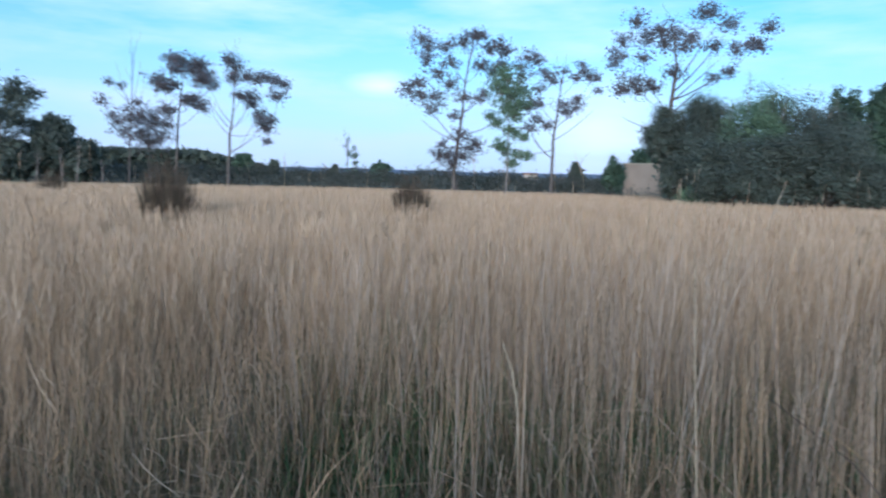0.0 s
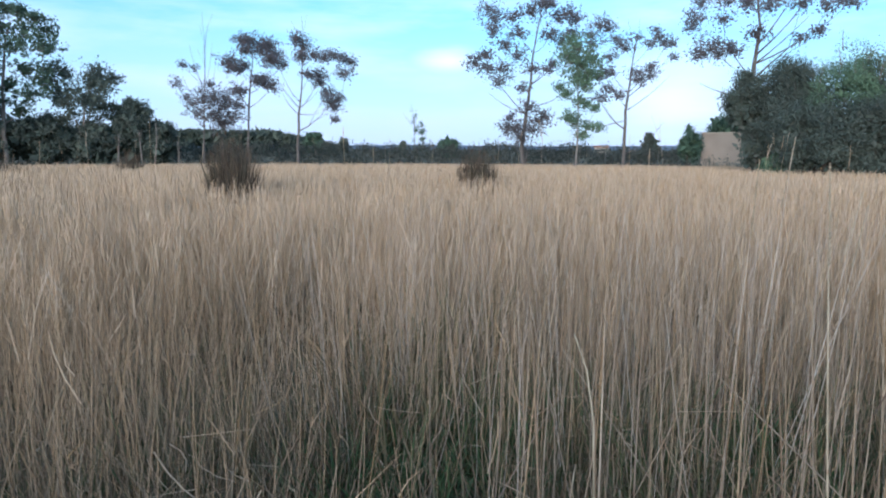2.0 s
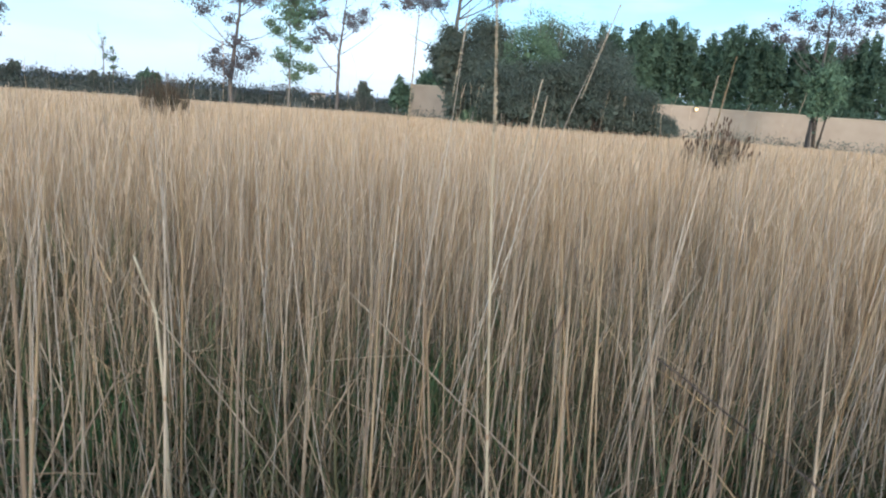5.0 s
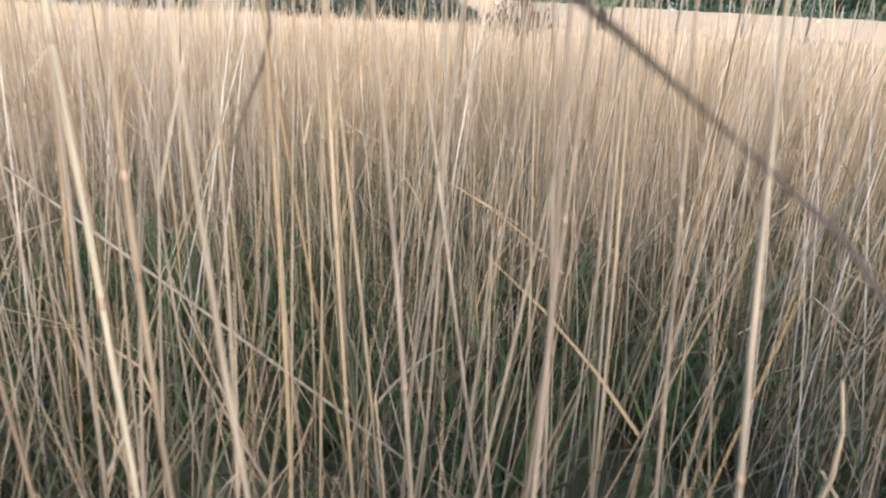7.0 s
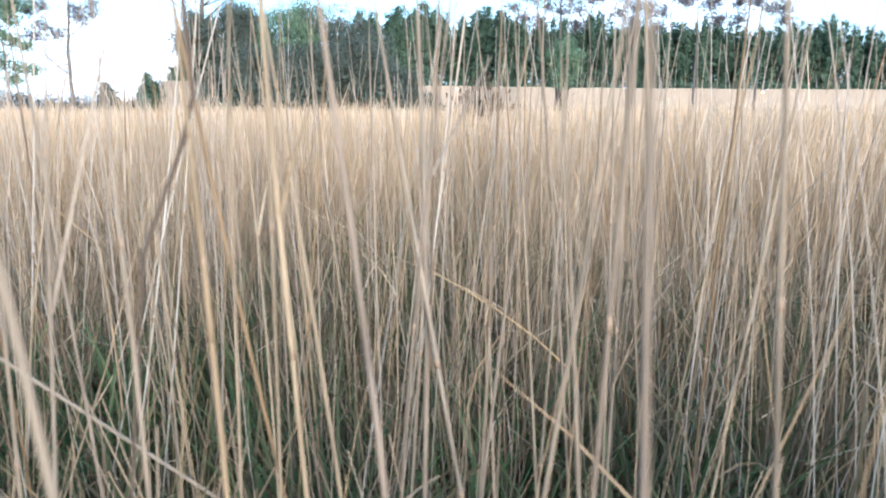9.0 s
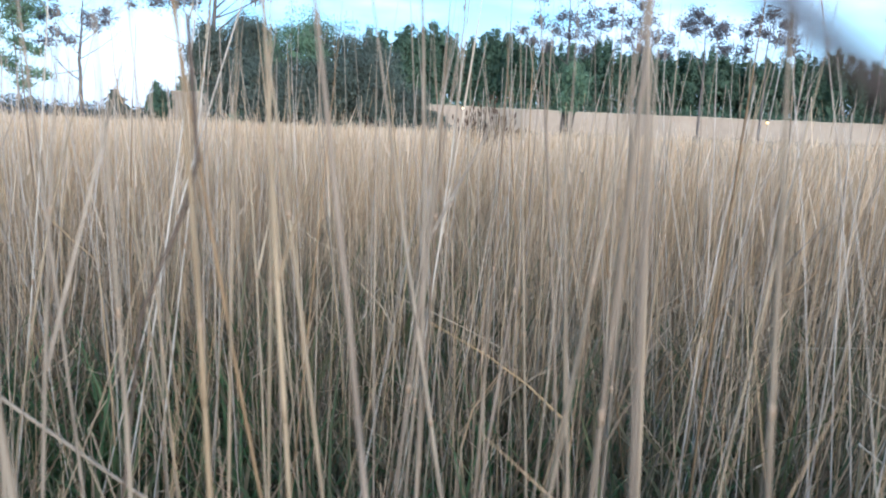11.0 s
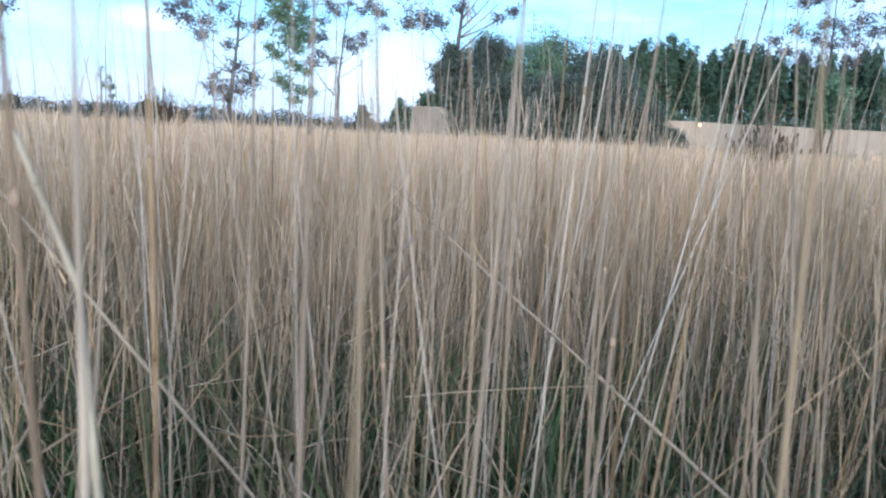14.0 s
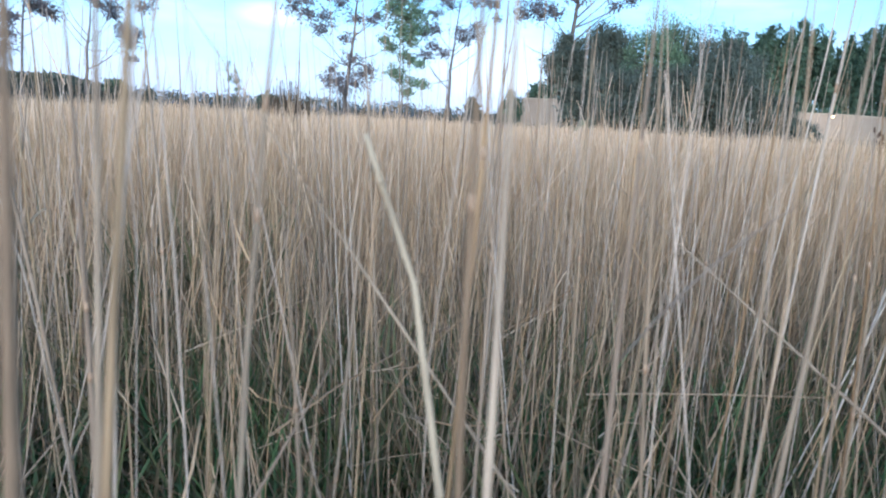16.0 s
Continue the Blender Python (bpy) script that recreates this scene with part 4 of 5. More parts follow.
def far_house():
    p = polar(-7.2, 290)
    root = thing("house", p, "far pale house with a terracotta roof", "house")
    v = [Vector((x, y, z)) for x in (-2.6, 2.6) for y in (-3, 3) for z in (0, 2.2)]
    f = [(0, 1, 3, 2), (4, 6, 7, 5), (0, 4, 5, 1), (2, 3, 7, 6)]
    part("wall", mesh_of("wall", v, f, WHITEWASH), root)
    v = [Vector(q) for q in ((-2.9, -3.3, 2.15), (2.9, -3.3, 2.15), (2.9, 3.3, 2.15), (-2.9, 3.3, 2.15), (-2.9, 0, 2.95), (2.9, 0, 2.95))]
    part("roof", mesh_of("roof", v, [(0, 1, 5, 4), (2, 3, 4, 5), (0, 4, 3), (1, 2, 5), (0, 3, 2, 1)], ROOFTILE), root)


far_house()


# ---- rush tussocks ----
def seed_head_mesh():
    line = [Vector((0.002 * math.sin(i * 1.9), 0.002 * math.cos(i * 2.3), -0.03 + 0.012 * i)) for i in range(6)]
    v, f = tube(line, [0.002, 0.007, 0.010, 0.008, 0.009, 0.002], 6)
    return mesh_of("seed_head", v, f, SEED)


SEED_HEAD = seed_head_mesh()


def tussock(label, az, d, h, r, seed, n=420, heads=40, fan=0.55):
    rng = np.random.default_rng(seed)
    root = thing("rush_tussock", polar(az, d), label, "rush tussock", "rush tussocks in the meadow")
    an = rng.uniform(0, 2 * math.pi, n)
    q = rng.random(n) ** 0.5
    ring = np.stack([np.cos(an), np.sin(an)], 1)
    base = ring * (q * r * (1 - fan))[:, None]
    lean = ring * (q * r * fan)[:, None] + rng.normal(0, 0.045, (n, 2))
    ht = h * rng.uniform(0.6, 1.04, n) * (1 - 0.30 * q ** 2)
    v, f = stems(rng, base, ht, lean, rng.normal(0, 0.02, (n, 2)), rng.uniform(0.0035, 0.0065, n), 3, 3)
    part("foliage", quads("foliage", v, f, RUSH), root)
    tip = np.concatenate([base + lean, ht[:, None]], 1)
    for k in rng.choice(np.argsort(-ht)[:n // 2], heads, replace=False):
        ob = part("seed_head", SEED_HEAD, root)
        ob.location = tuple(tip[k] - np.array([0, 0, 0.03]))
        ob.rotation_euler = (0, 0, rng.uniform(0, 6.28))


tussock("dark brown rush tussock rising out of the reeds", 25.1, 10.5, 1.56, 0.46, 201, 900, 20, 0.65)
tussock("reddish-dark dense rush tussock among the reeds", 4.08, 12.49, 1.34, 0.40, 202, 950, 40, 0.42)
tussock("small dark rush tussock far off in the meadow", 31.2, 25.0, 1.25, 0.5, 203, 420, 20)
tussock("low dark rush tussock far off in the meadow", 39.8, 24.0, 1.12, 0.8, 204, 420, 20)
tussock("rush tussock with dark seed heads among the reeds", -39.0, 8.6, 1.20, 0.42, 205, 460, 90, 0.6)

# ---- the reed meadow ----
FIELD = np.random.default_rng(31)
WAYS = np.array([(p.x, p.y, p.z) for p in WAY])
FINE_WAY = np.concatenate([np.linspace(WAYS[i], WAYS[i + 1], 12) for i in range(len(WAYS) - 1)])


def clear_of_way(base, height, lean, gap):
    """True where a stalk keeps that far from the walk at the height of the eye."""
    ok = np.ones(len(base), bool)
    for p in FINE_WAY[::3]:
        s = np.clip(p[2] / height, 0, 1)
        at = base + lean * s[:, None]
        near = np.hypot(at[:, 0] - p[0], at[:, 1] - p[1]) < gap
        ok &= ~(near & (height > p[2] - 0.12))
    return ok


def scatter(r0, r1, az0, az1, density):
    n = int(0.5 * (r1 * r1 - r0 * r0) * radians(az1 - az0) * density)
    r = np.sqrt(FIELD.uniform(r0 * r0, r1 * r1, n))
    q = np.radians(FIELD.uniform(az0, az1, n))
    b = np.stack([HERE.x - np.sin(q) * r, HERE.y + np.cos(q) * r], 1)
    gap = np.array([noise.noise(Vector((x * 1.3, y * 1.3, 9.0))) + 0.7 * noise.noise(Vector((x * 5.0, y * 5.0, 4.0))) for x, y in b])
    return b[FIELD.random(n) < np.clip(0.76 + 1.5 * gap, 0.06, 1.0)]


def in_glade(x, y):
    """True in the open, grassy spot among the reeds."""
    return ((x - 0.40) / 0.95) ** 2 + ((y - 2.55) / 0.65) ** 2 < 1


def reed_shape(base, tall=0.0, dev=0.07):
    """Height, lean and bow of the reeds: they grow lower towards the far edge and lean together in patches."""
    n = len(base)
    patch = np.array([noise.noise(Vector((x * 0.55, y * 0.55, 2.0))) for x, y in base])
    away = np.hypot(base[:, 0] - HERE.x, base[:, 1] - HERE.y)
    h = np.interp(away, [0, 6, 12, 20, 30, 42], [0.71, 0.71, 0.70, 0.63, 0.50, 0.34]) + FIELD.normal(0, dev, n) + 0.06 * patch
    h = np.where(FIELD.random(n) < tall, FIELD.uniform(0.84, 1.03, n), h)
    short = FIELD.random(n) < 0.22
    h = np.where(short, h * FIELD.uniform(0.35, 0.85, n), h)
    h = np.clip(h, 0.16, 1.1)
    sway = np.array([(noise.noise(Vector((x * 2.3, y * 2.3, 11.0))), noise.noise(Vector((x * 2.3, y * 2.3, 15.0)))) for x, y in base])
    lean = (FIELD.normal(0, 0.09, (n, 2)) + 0.16 * sway) * h[:, None] + np.array([0.02, 0.0])
    wild = FIELD.random(n) < 0.15
    lean = np.where(wild[:, None], FIELD.normal(0, 0.34, (n, 2)), lean)
    h = np.where(wild, h * FIELD.uniform(0.4, 0.95, n), h)
    fallen = FIELD.random(n) < 0.03
    turn = FIELD.uniform(0, 2 * math.pi, n)
    far = FIELD.uniform(0.4, 0.95, n)
    lean = np.where(fallen[:, None], np.stack([np.cos(turn) * far, np.sin(turn) * far], 1), lean)
    h = np.where(fallen, FIELD.uniform(0.12, 0.6, n), h)
    bow = FIELD.normal(0, 0.022, (n, 2))
    return h, lean, bow


def spikes(base, h, lean, share, width, length):
    """Seed spikes at the tops of a share of the reeds."""
    pick = np.flatnonzero(FIELD.random(len(base)) < share)
    ln = FIELD.uniform(0.7, 1.3, len(pick)) * length
    v, f = stems(FIELD, base[pick] + lean[pick] * (1 - ln / h[pick])[:, None], ln * 1.25, lean[pick] * (ln / h[pick])[:, None] + FIELD.normal(0, 0.035, (len(pick), 2)),
                 np.zeros((len(pick), 2)), FIELD.uniform(0.7, 1.3, len(pick)) * width, 2, 1, 0.5)
    v[:, 2] += np.repeat(h[pick] - ln, 4)
    return v, f


def reeds():
    out, tops = [], []
    base = np.concatenate([scatter(0.0, 1.7, -180, 180, 120), scatter(1.7, 3.2, -180, 180, 390)])
    base = base[~(in_glade(base[:, 0], base[:, 1]) & (FIELD.random(len(base)) < 0.45))]
    h, lean, bow = reed_shape(base, 0.07)
    ok = clear_of_way(base, h, lean, 0.30)
    base, h, lean, bow = base[ok], h[ok], lean[ok], bow[ok]
    out.append(stems(FIELD, base, h, lean, bow, FIELD.uniform(0.0005, 0.0016, len(base)), 3, 4))
    off = np.hypot(base[:, 0] - HERE[0], base[:, 1] - HERE[1]) > 2.3
    tops.append(spikes(base[off], h[off], lean[off], 0.35, 0.0013, 0.11))
    pick = np.flatnonzero(FIELD.random(len(base)) < 0.75)
    s = FIELD.uniform(0.08, 0.75, len(pick)) ** 1.2
    ln = FIELD.uniform(0.05, 0.24, len(pick))
    v, f = stems(FIELD, base[pick] + lean[pick] * s[:, None] + bow[pick] * (4 * s * (1 - s))[:, None], ln * FIELD.uniform(-0.3, 0.95, len(pick)),
                 FIELD.normal(0, 0.5, (len(pick), 2)) * ln[:, None], FIELD.normal(0, 0.1, (len(pick), 2)) * ln[:, None], FIELD.uniform(0.0008, 0.0026, len(pick)), 2, 3, 0.15)
    v[:, 2] += np.repeat(h[pick] * s, 8)
    v[:, 2] = np.maximum(v[:, 2], 0.004)
    out.append((v, f))
    base = scatter(3.2, 5.5, -92, 68, 820)
    h, lean, bow = reed_shape(base, 0.012)
    out.append(stems(FIELD, base, h, lean, bow, FIELD.uniform(0.0006, 0.0015, len(base)), 3, 2, 0.7))
    tops.append(spikes(base, h, lean, 0.6, 0.0019, 0.12))
    base = scatter(5.5, 9.0, -92, 68, 900)
    h, lean, bow = reed_shape(base)
    out.append(stems(FIELD, base, h, lean, bow, FIELD.uniform(0.0008, 0.0019, len(base)), 2, 2, 0.9))
    tops.append(spikes(base, h, lean, 0.7, 0.0022, 0.13))
    base = scatter(9.0, 20.0, -92, 68, 540)
    h, lean, bow = reed_shape(base)
    out.append(stems(FIELD, base, h, lean, bow, FIELD.uniform(0.0012, 0.0026, len(base)), 2, 1, 1.1))
    tops.append(spikes(base, h, lean, 0.65, 0.0032, 0.14))
    base = scatter(20.0, 42.0, -92, 68, 170)
    h, lean, bow = reed_shape(base, 0.0, 0.05)
    out.append(stems(FIELD, base, h, lean, bow, FIELD.uniform(0.0024, 0.0058, len(base)), 2, 1, 1.4))
    tops.append(spikes(base, h, lean, 0.55, 0.0062, 0.15))
    base = scatter(6.0, 17.0, -60, 58, 0.4)
    n = len(base)
    h, lean, bow = FIELD.uniform(1.25, 1.62, n), FIELD.normal(0, 0.11, (n, 2)), FIELD.normal(0, 0.02, (n, 2))
    out.append(stems(FIELD, base, h, lean, bow, FIELD.uniform(0.0012, 0.002, n), 3, 3, 0.6))
    tops.append(spikes(base, h, lean, 0.8, 0.0032, 0.16))
    # Extra-dense reeds out of view behind the eye, added to shade stems ahead.
    base = scatter(0.0, 3.2, -180, 180, 1000)
    base = base[base[:, 1] < 0.95]
    h, lean, bow = reed_shape(base)
    out.append(stems(FIELD, base, h, lean, bow, FIELD.uniform(0.0010, 0.0026, len(base)), 2, 2, 0.8))
    tagged(new("reeds", quads("reeds", *merged(out), REED)), "dense tall dry straw-coloured reeds of the meadow", "reeds", kind="stuff")
    tagged(new("seed_spikes", quads("seed_spikes", *merged(tops), PANICLE)), "straw seed spikes on the reed tops, lightened as if top-lit", "seed heads", kind="stuff")


reeds()


def undergrowth():
    out = []
    base = scatter(0.0, 3.4, -180, 180, 1000)
    n = len(base)
    tuft = np.array([noise.noise(Vector((x * 1.6, y * 1.6, 6.0))) for x, y in base])
    h = FIELD.uniform(0.12, 0.44, n) * (1 + 0.55 * np.clip(tuft * 2, -0.6, 0.8))
    lean = FIELD.normal(0, 0.17, (n, 2))
    out.append(stems(FIELD, base, h, lean, FIELD.normal(0, 0.05, (n, 2)), FIELD.uniform(0.0025, 0.007, n), 2, 4, 0.1))
    base = scatter(3.4, 8.0, -92, 68, 200)
    n = len(base)
    out.append(stems(FIELD, base, FIELD.uniform(0.08, 0.36, n), FIELD.normal(0, 0.16, (n, 2)), FIELD.normal(0, 0.05, (n, 2)), FIELD.uniform(0.003, 0.007, n), 2, 2, 0.1))
    tagged(new("green_grass", quads("green_grass", *merged(out), GRASS)), "dark green grass blades growing between the reeds", "grass", kind="stuff")
    base = scatter(0.0, 4.2, -180, 180, 1100)
    base = base[~(in_glade(base[:, 0], base[:, 1]) & (FIELD.random(len(base)) < 0.4))]
    n = len(base)
    h = FIELD.uniform(0.12, 0.62, n)
    v, f = stems(FIELD, base, h, FIELD.normal(0, 0.26, (n, 2)) * h[:, None], FIELD.normal(0, 0.03, (n, 2)), FIELD.uniform(0.0007, 0.0024, n), 2, 3, 0.35)
    tagged(new("dead_leaves", quads("dead_leaves", v, f, THATCH)), "dull brown dead leaves and short stems between the reeds", "dead leaves", kind="stuff")
    base = scatter(1.2, 3.4, -70, 60, 60)
    n = len(base)
    v, f = stems(FIELD, base, FIELD.normal(0, 0.10, n), FIELD.normal(0, 0.14, (n, 2)), FIELD.normal(0, 0.012, (n, 2)), FIELD.uniform(0.0015, 0.0034, n), 3, 3, 0.6)
    v[:, 2] = np.maximum(v[:, 2] + np.repeat(FIELD.uniform(0.12, 0.50, n), len(v) // n), 0.01)
    tagged(new("broken_straw", quads("broken_straw", v, f, REED)), "pale broken straws caught between the standing reeds", "straw", kind="stuff")
    base = scatter(0.0, 3.6, -180, 180, 170)
    n = len(base)
    v, f = stems(FIELD, base, FIELD.uniform(0.005, 0.16, n), FIELD.normal(0, 0.22, (n, 2)), FIELD.normal(0, 0.03, (n, 2)), FIELD.uniform(0.001, 0.003, n), 2, 3, 0.4)
    v[:, 2] += 0.01
    tagged(new("litter", quads("litter", v, f, LITTER)), "fallen dead straw and broken stalks on the soil", "litter", kind="stuff")


undergrowth()


def reeds_behind():
    """The meadow goes on behind the start of the walk."""
    out = []
    for r0, r1, density, w in ((3.2, 7.0, 330, 0.0016), (7.0, 12.0, 150, 0.0024), (12.0, 24.0, 50, 0.0042)):
        base = scatter(r0, r1, 68, 268, density)
        h, lean, bow = reed_shape(base)
        out.append(stems(FIELD, base, h, lean, bow, FIELD.uniform(0.6, 1.4, len(base)) * w, 2, 2, 0.8))
    tagged(new("reeds", quads("reeds", *merged(out), REED)), "dense tall dry straw-coloured reeds behind the walk", "reeds", kind="stuff")
    base = scatter(3.2, 10.0, 68, 268, 130)
    n = len(base)
    v, f = stems(FIELD, base, FIELD.uniform(0.10, 0.45, n), FIELD.normal(0, 0.15, (n, 2)), FIELD.normal(0, 0.04, (n, 2)), FIELD.uniform(0.0025, 0.006, n), 2, 2, 0.2)
    tagged(new("dead_leaves", quads("dead_leaves", v, f, THATCH)), "dull brown dead leaves behind the walk", "dead leaves", kind="stuff")


reeds_behind()


def grass_tuft(x, y, h, r, seed):
    rng = np.random.default_rng(seed)
    root = thing("grass_tuft", (x, y, 0), "tuft of fresh green grass growing between dry reeds", "grass tuft", "green grass tufts")
    n = 70
    an = rng.uniform(0, 2 * math.pi, n)
    ring = np.stack([np.cos(an), np.sin(an)], 1)
    q = rng.random(n) ** 0.6
    ht = h * rng.uniform(0.5, 1.1, n) * (1 - 0.3 * q)
    v, f = stems(rng, ring * (q * r * 0.4)[:, None], ht, ring * (q * r)[:, None] + rng.normal(0, 0.04, (n, 2)), rng.normal(0, 0.03, (n, 2)) - ring * (0.15 * q * r)[:, None],
                 rng.uniform(0.0025, 0.0075, n), 2, 6, 0.08)
    part("foliage", quads("foliage", v, f, TUFT), root)
    stub = rng.random((14, 2)) * 0.08 - 0.04
    v, f = stems(rng, stub, rng.uniform(0.10, 0.25, 14), rng.normal(0, 0.06, (14, 2)), rng.normal(0, 0.02, (14, 2)), rng.uniform(0.002, 0.004, 14), 2, 3, 0.2)
    part("dead_leaf", quads("dead_leaf", v, f, LITTER), root, "withered straw leaves at the foot")


for k, (x, y, h, r) in enumerate([(-0.10, 3.00, 0.42, 0.30), (0.02, 2.62, 0.40, 0.26), (-0.32, 2.72, 0.42, 0.30), (-0.20, 2.45, 0.32, 0.24), (0.42, 2.90, 0.42, 0.26), (0.60, 2.62, 0.34, 0.22),
                                  (-0.50, 3.05, 0.40, 0.28), (0.20, 3.25, 0.46, 0.28), (1.35, 2.10, 0.40, 0.24), (1.15, 2.38, 0.44, 0.24), (1.60, 2.42, 0.46, 0.26), (1.75, 2.05, 0.40, 0.24), (0.90, 2.75, 0.44, 0.24),
                                  (-0.55, 2.60, 0.38, 0.24),
                                  (1.20, 2.75, 0.40, 0.28), (0.75, 3.05, 0.50, 0.26), (1.90, 2.55, 0.36, 0.26), (1.30, 3.15, 0.46, 0.28), (0.15, 2.85, 0.42, 0.26),
                                  (-0.05, 3.22, 0.44, 0.28), (0.32, 3.08, 0.44, 0.26), (0.62, 2.88, 0.42, 0.26), (0.98, 2.95, 0.44, 0.26)]):
    grass_tuft(x, y, h, r, 300 + k)


# ---- single stalks close to the walk ----
def reed_stalk(x, y, h, lean, r, rng, mat=STALK, label="pale dry reed stalk standing in the meadow", leafy=True):
    root = thing("reed_stalk", (x, y, 0), label, "reed stalk", "reed stalks close by")
    pts = []
    bow = rng.normal(0, 0.012, 2)
    for i in range(8):
        s = i / 7
        pts.append(Vector((lean[0] * s + bow[0] * 4 * s * (1 - s), lean[1] * s + bow[1] * 4 * s * (1 - s), h * s)))
    v, f = tube(pts, [r * (1 - 0.2 * i / 7 - 0.65 * max(0.0, i / 7 - 0.7) / 0.3) * (1.0 + 0.04 * (i % 2)) for i in range(8)], 7)
    part("stem", mesh_of("stem", v, f, mat, True), root)
    def along(q):
        g = min(max(q, 0.0), 0.99) * 7
        return pts[int(g)].lerp(pts[min(7, int(g) + 1)], g - int(g)), r * (1 - 0.2 * min(q, 1.0) - 0.65 * max(0.0, min(q, 1.0) - 0.7) / 0.3)

    a0 = rng.uniform(0.1, 0.75)
    (p0, r0), (p1, r1), (p2, r2), (p3, r3) = along(a0), along(a0 + 0.012), along(a0 + 0.08), along(a0 + 0.15)
    v, f = tube([p0, p1, p2, p3], [r0 * 0.98, r0 * 1.14, r2 * 1.10, r3 * 0.98], 7)
    part("leaf_sheath", mesh_of("leaf_sheath", v, f, mat, True), root)
    for k in range(2):
        q = rng.uniform(0.12, 0.9)
        (p0, r0), (p1, r1), (p2, r2) = along(q), along(q + 0.004), along(q + 0.008)
        v, f = tube([p0, p1, p2], [r0 * 1.0, r0 * 1.22, r0 * 1.0], 7)
        part("node", mesh_of("node", v, f, NODE, True), root)
    if leafy and rng.random() < 0.3:
        b = pts[int(rng.uniform(0.2, 0.8) * 7)]
        an = rng.uniform(0, 6.28)
        out = Vector((math.cos(an), math.sin(an), 0))
        side = Vector((-math.sin(an), math.cos(an), 0))
        ln, lv, lf = rng.uniform(0.06, 0.20), [], []
        steep, droop = rng.uniform(0.4, 1.6), rng.uniform(0.0, 0.35)
        for i in range(6):
            q = i / 5
            c = b + out * (r + ln * 0.6 * q) + Vector((0, 0, ln * (steep * q - droop * q * q)))
            w = 0.0013 * (1 - q) ** 0.6 + 0.0003
            lv += [c - side * w, c + side * w + Vector((0, 0, 0.001))]
            if i:
                lf.append((2 * i - 2, 2 * i - 1, 2 * i + 1, 2 * i))
        part("leaf_blade", mesh_of("leaf_blade", lv, lf, mat), root, "thin dry leaf blade")
    return root


EARLY = [p for t, m in PATH if t <= 5.2 for p in [m.translation]]


def low_from_start(x, y, h, slope=0.03):
    """True where the stalk's top stays low as seen from the first part of the walk."""
    return all((h - p.z) < slope * math.hypot(x - p.x, y - p.y) for p in EARLY)


def close_stalks():
    rng = np.random.default_rng(77)
    made = 0
    while made < 190:
        eye = np.array([0.7, 1.4]) + rng.random() * np.array([-0.5, 0.2])
        q = radians(rng.uniform(-80, 35))
        d = math.sqrt(rng.uniform(0.36 ** 2, 1.8 ** 2))
        x, y = eye[0] - math.sin(q) * d, eye[1] + math.cos(q) * d
        h = rng.normal(1.0, 0.10)
        lean = rng.normal(0, 0.07, 2)
        if in_glade(x, y) and rng.random() < 0.5:
            continue
        if not low_from_start(x, y, h) or not clear_of_way(np.array([[x, y]]), np.array([h]), np.array([lean]), 0.22)[0]:
            continue
        reed_stalk(x, y, h, lean, rng.uniform(0.0012, 0.0023), rng)
        made += 1


close_stalks()


def stalk_stands():
    """Stands of thin tall stalks that share a foot and fan out."""
    rng = np.random.default_rng(78)
    base, height, lean = [], [], []
    while len(base) < 470:
        eye = np.array([0.7, 1.4]) + rng.random() * np.array([-0.5, 0.2])
        q, d = radians(rng.uniform(-80, 38)), rng.uniform(0.5, 3.2)
        x0, y0 = eye[0] - math.sin(q) * d, eye[1] + math.cos(q) * d
        way = rng.normal(0, 0.05, 2)
        for k in range(rng.integers(3, 11)):
            x, y, h, tip = x0 + rng.normal(0, 0.09), y0 + rng.normal(0, 0.09), rng.uniform(0.88, 1.10), way + rng.normal(0, 0.10, 2)
            if (rng.random() < 0.45 or not in_glade(x, y)) and low_from_start(x, y, h) and clear_of_way(np.array([[x, y]]), np.array([h]), np.array([tip]), 0.30)[0]:
                base.append((x, y)), height.append(h), lean.append(tip)
    n = len(base)
    v, f = stems(rng, np.array(base), np.array(height), np.array(lean), rng.normal(0, 0.02, (n, 2)), rng.uniform(0.0007, 0.0015, n), 5, 5, 0.45)
    tagged(new("thin_stalks", quads("thin_stalks", v, f, PALESTEM, True)), "stands of thin pale dry stalks rising above the reeds", "reeds", kind="stuff")


stalk_stands()


def placed_stalk(foot, top, r, over=0.0, mat=STALK, label="pale dry reed stalk standing in the meadow", panicle=False):
    """A stalk from its foot through a point fitted to the camera's view, and on past it by that share."""
    rng = np.random.default_rng(int(foot[0] * 1000) % 997 + 3)
    lean = ((top[0] - foot[0]) * (1 + over), (top[1] - foot[1]) * (1 + over))
    root = reed_stalk(foot[0], foot[1], top[2] * (1 + over), lean, r, rng, mat, label, not panicle)
    if panicle:
        h = top[2] * (1 + over)
        c = np.array([(lean[0] * q, lean[1] * q, h * q) for q in np.linspace(0.86, 1.02, 60)])
        v, f = leaves(rng, c, 0.0026, 0.0005, 5, 2.0)
        part("panicle", quads("panicle", v, f, SHEATH), root, "narrow straw-coloured seed spike")


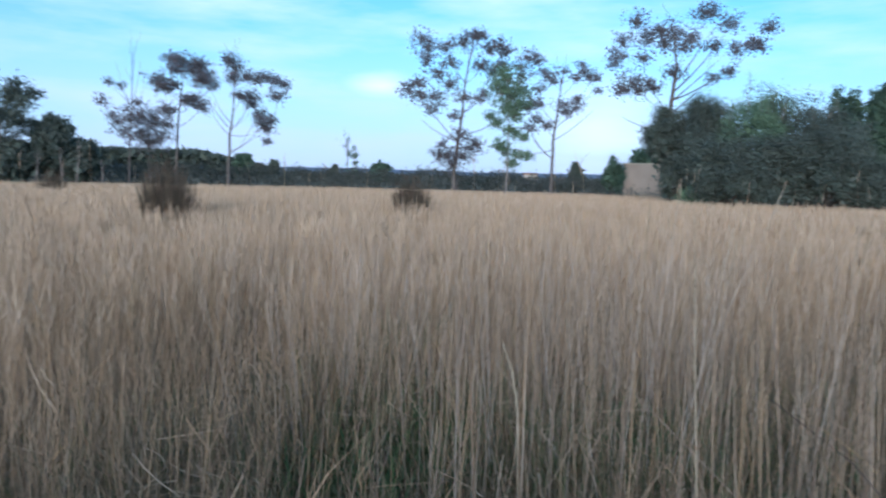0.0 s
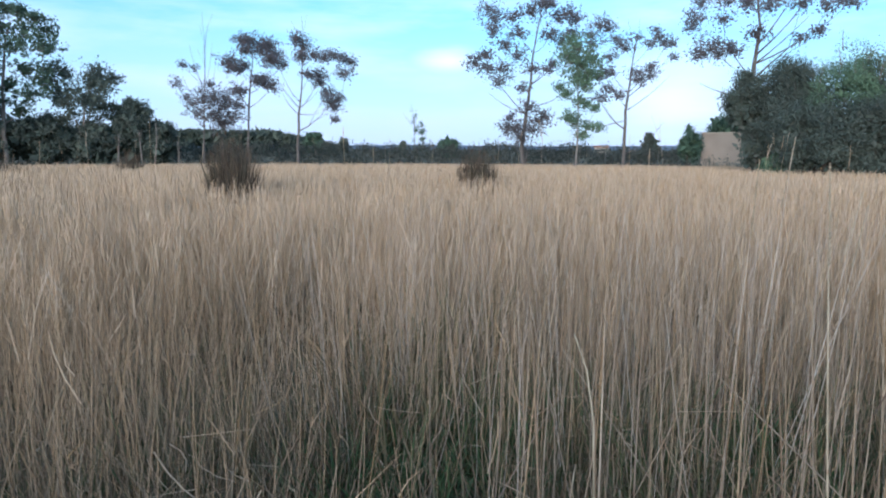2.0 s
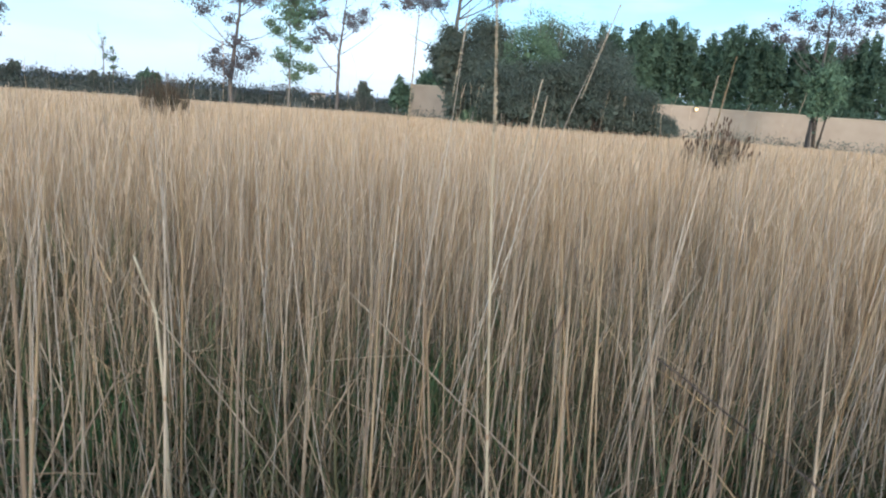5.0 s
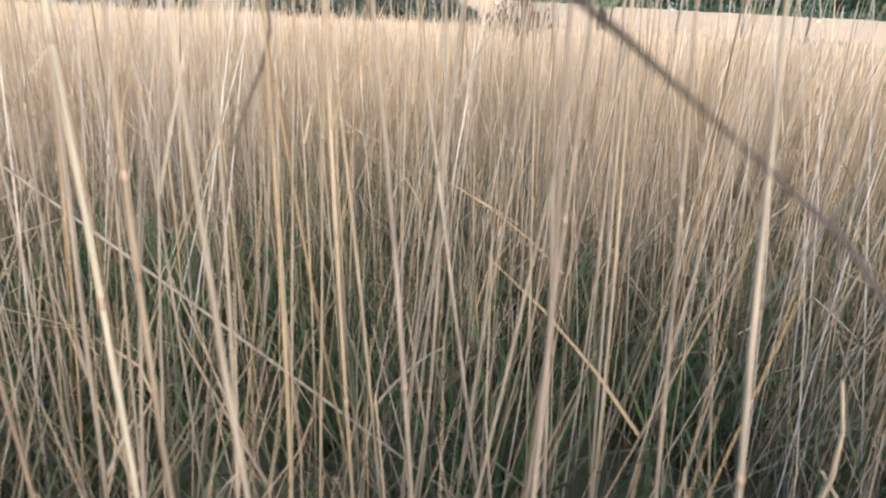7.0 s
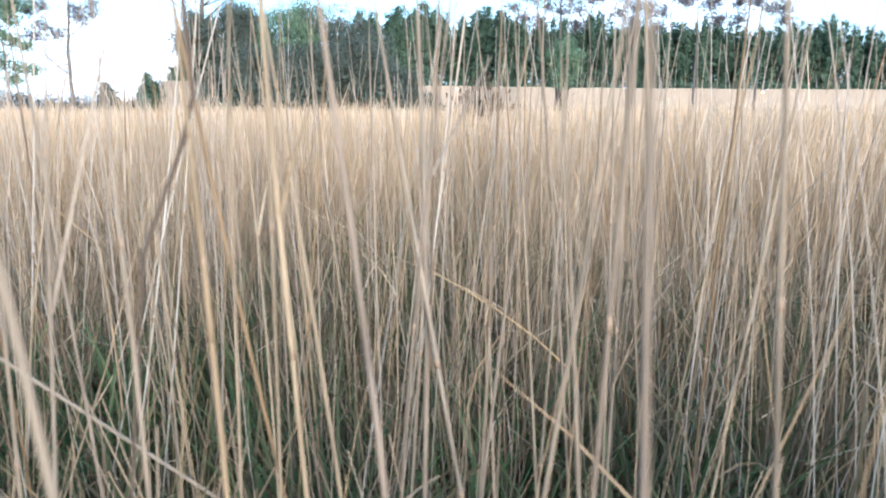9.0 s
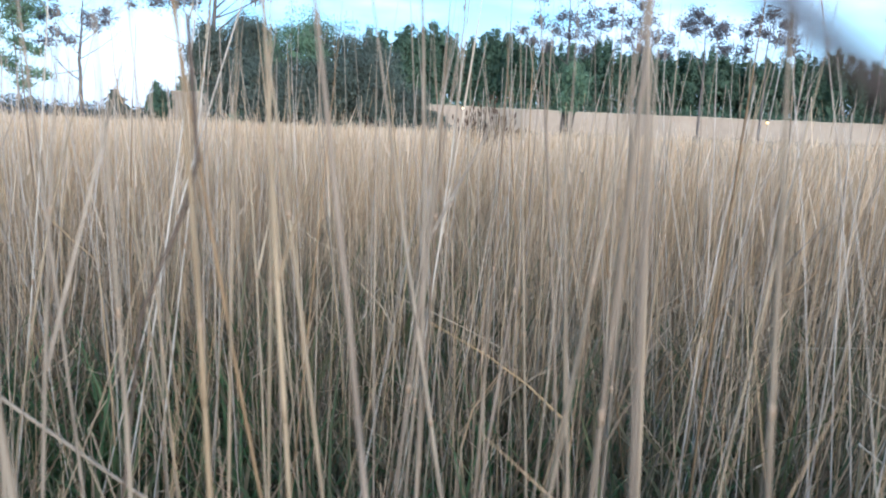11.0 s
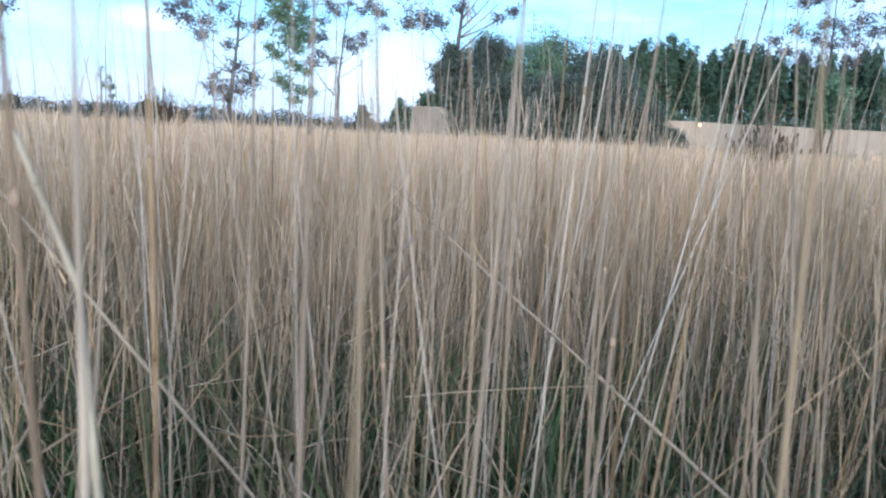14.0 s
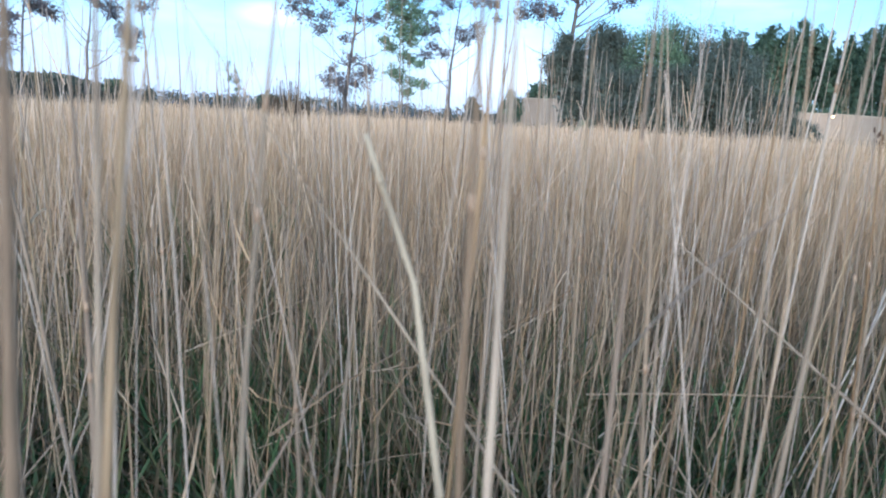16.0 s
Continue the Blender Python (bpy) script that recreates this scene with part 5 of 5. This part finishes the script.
for foot, top, r, over in [
        ((0.125, 1.70), (0.085, 1.855, 0.867), 0.0033, 0.12), ((0.272, 1.882), (0.237, 1.89, 0.894), 0.0022, 0.12), 
        ((0.045, 1.869), (0.109, 1.888, 0.884), 0.0026, 0.15), ((0.034, 1.926), (0.079, 1.942, 0.89), 0.002, 0.1), ((0.135, 2.004), (0.155, 2.005, 0.905), 0.0022, 0.1),
        ((0.36, 2.0), (0.361, 2.015, 0.90), 0.0024, 0.1), ((0.15, 2.10), (0.143, 2.12, 0.797), 0.0022, 0.0), ((0.352, 1.77), (0.349, 1.78, 0.862), 0.0012, 0.1), ((0.703, 2.14), (0.069, 2.164, 0.923), 0.0016, 0.0), ((1.328, 1.811), (0.489, 2.366, 0.791), 0.0024, 0.0),
        ((-0.143, 2.177), (0.183, 2.192, 0.64), 0.0026, 0.02), ((0.667, 1.799), (0.593, 1.818, 0.904), 0.002, 0.1), ((0.767, 1.655), (0.715, 1.708, 0.904), 0.0022, 0.1),
        ((0.545, 1.82), (0.541, 1.835, 0.888), 0.0020, 0.12), ((0.577, 2.001), (0.585, 2.0, 0.93), 0.002, 0.1), ((0.847, 1.548), (0.867, 1.529, 0.885), 0.0018, 0.1),
        ((1.024, 1.495), (0.992, 1.547, 0.899), 0.0018, 0.1), ((0.833, 1.593), (0.721, 1.608, 0.878), 0.0022, 0.04), ((1.011, 1.379), (0.974, 1.475, 0.889), 0.0024, 0.1),
        ((0.835, 1.80), (0.827, 1.813, 0.904), 0.0022, 0.08), ((1.131, 1.788), (0.994, 1.876, 0.938), 0.0022, 0.05)]:
    placed_stalk(foot, top, r, over)

for foot, top, r in [((0.64, 2.28), (0.68, 2.237, 1.2475), 0.0022), ((0.833, 2.568), (1.182, 2.373, 1.332), 0.0018), ((0.732, 2.564), (0.874, 2.517, 1.312), 0.0018),
                     ((1.272, 2.338), (1.408, 2.228, 1.234), 0.0026), ((1.295, 2.345), (1.385, 2.25, 1.19), 0.0022), ((0.871, 2.542), (1.051, 2.459, 1.157), 0.0026), ((0.93, 2.53), (1.06, 2.44, 1.12), 0.0022)]:
    placed_stalk(foot, top, r * 0.7, 0.0, SKYLIT, "tall straw-coloured grass stem with a narrow seed spike", True)
placed_stalk((0.25, 1.88), (0.253, 1.92, 0.877), 0.0024, 0.12, SKYLIT, "pale reed stalk standing close to the walk")
placed_stalk((0.725, 1.69), (0.662, 1.785, 1.25), 0.0023, 0.0, SHEATH, "tall straw-coloured reed stalk standing close to the walk", True)
placed_stalk((0.53, 3.5), (0.526, 3.498, 1.2), 0.0012, 0.0, DEADSTALK, "thin dark weathered stem standing in the reeds")


def bent_stalk(points, r, mat, label, slim=1.0):
    """A stalk bent through those points; slim: the foot's share of the full thickness."""
    root = thing("reed_stalk", points[0], label, "reed stalk", "reed stalks close by")
    o = Vector(points[0])
    pts = [Vector(p) - o for p in points]
    v, f = tube(pts, [r * (1 - 0.4 * i / (len(pts) - 1)) * (slim if i < 2 else 1 - 0.5 * (1 - slim) if i == 2 else 1) for i in range(len(pts))], 7)
    part("stem", mesh_of("stem", v, f, mat, True), root)
    for k in range(1, len(pts) - 1):
        c, d = pts[k], (pts[k + 1] - pts[k - 1]).normalized()
        w = r * (1 - 0.4 * k / (len(pts) - 1)) * (slim if k < 2 else 1 - 0.5 * (1 - slim) if k == 2 else 1)
        v, f = tube([c - d * w * 1.2, c, c + d * w * 1.2], [w * 0.98, w * 1.18, w * 0.98], 7)
        part("node", mesh_of("node", v, f, mat, True), root, "swollen joint of the stalk")
    c, d = pts[1], pts[2] - pts[1]
    v, f = tube([c + d * q for q in (0.05, 0.10, 0.6, 0.9)], [r * slim, r * 1.2 * slim, r * 1.15 * slim, r * 0.9 * slim], 7)
    part("leaf_sheath", mesh_of("leaf_sheath", v, f, mat, True), root)


bent_stalk([(1.10, 1.27, 0.0), (1.08, 1.28, 0.30), (1.02, 1.31, 0.60), (0.870, 1.375, 0.775), (0.788, 1.406, 0.835), (0.768, 1.418, 0.850), (0.749, 1.429, 0.865), (0.726, 1.442, 0.881)], 0.0015, DEADSTALK, "dark weathered stalk leaning across the reeds")
bent_stalk([(0.76, 1.86, 0.0), (0.772, 1.85, 0.40), (0.811, 1.838, 0.725), (0.838, 1.833, 0.792), (0.846, 1.833, 0.821), (0.841, 1.829, 0.906)], 0.0021, KINKED, "brown dry stalk with a kinked top", 0.35)
bent_stalk([(0.265, 1.98, 0.0), (0.255, 1.985, 0.4), (0.245, 1.989, 0.634), (0.23, 2.037, 0.749), (0.208, 2.046, 0.81), (0.198, 2.05, 0.838)], 0.0030, SHEATH, "broken pale stalk in a loose papery sheath")
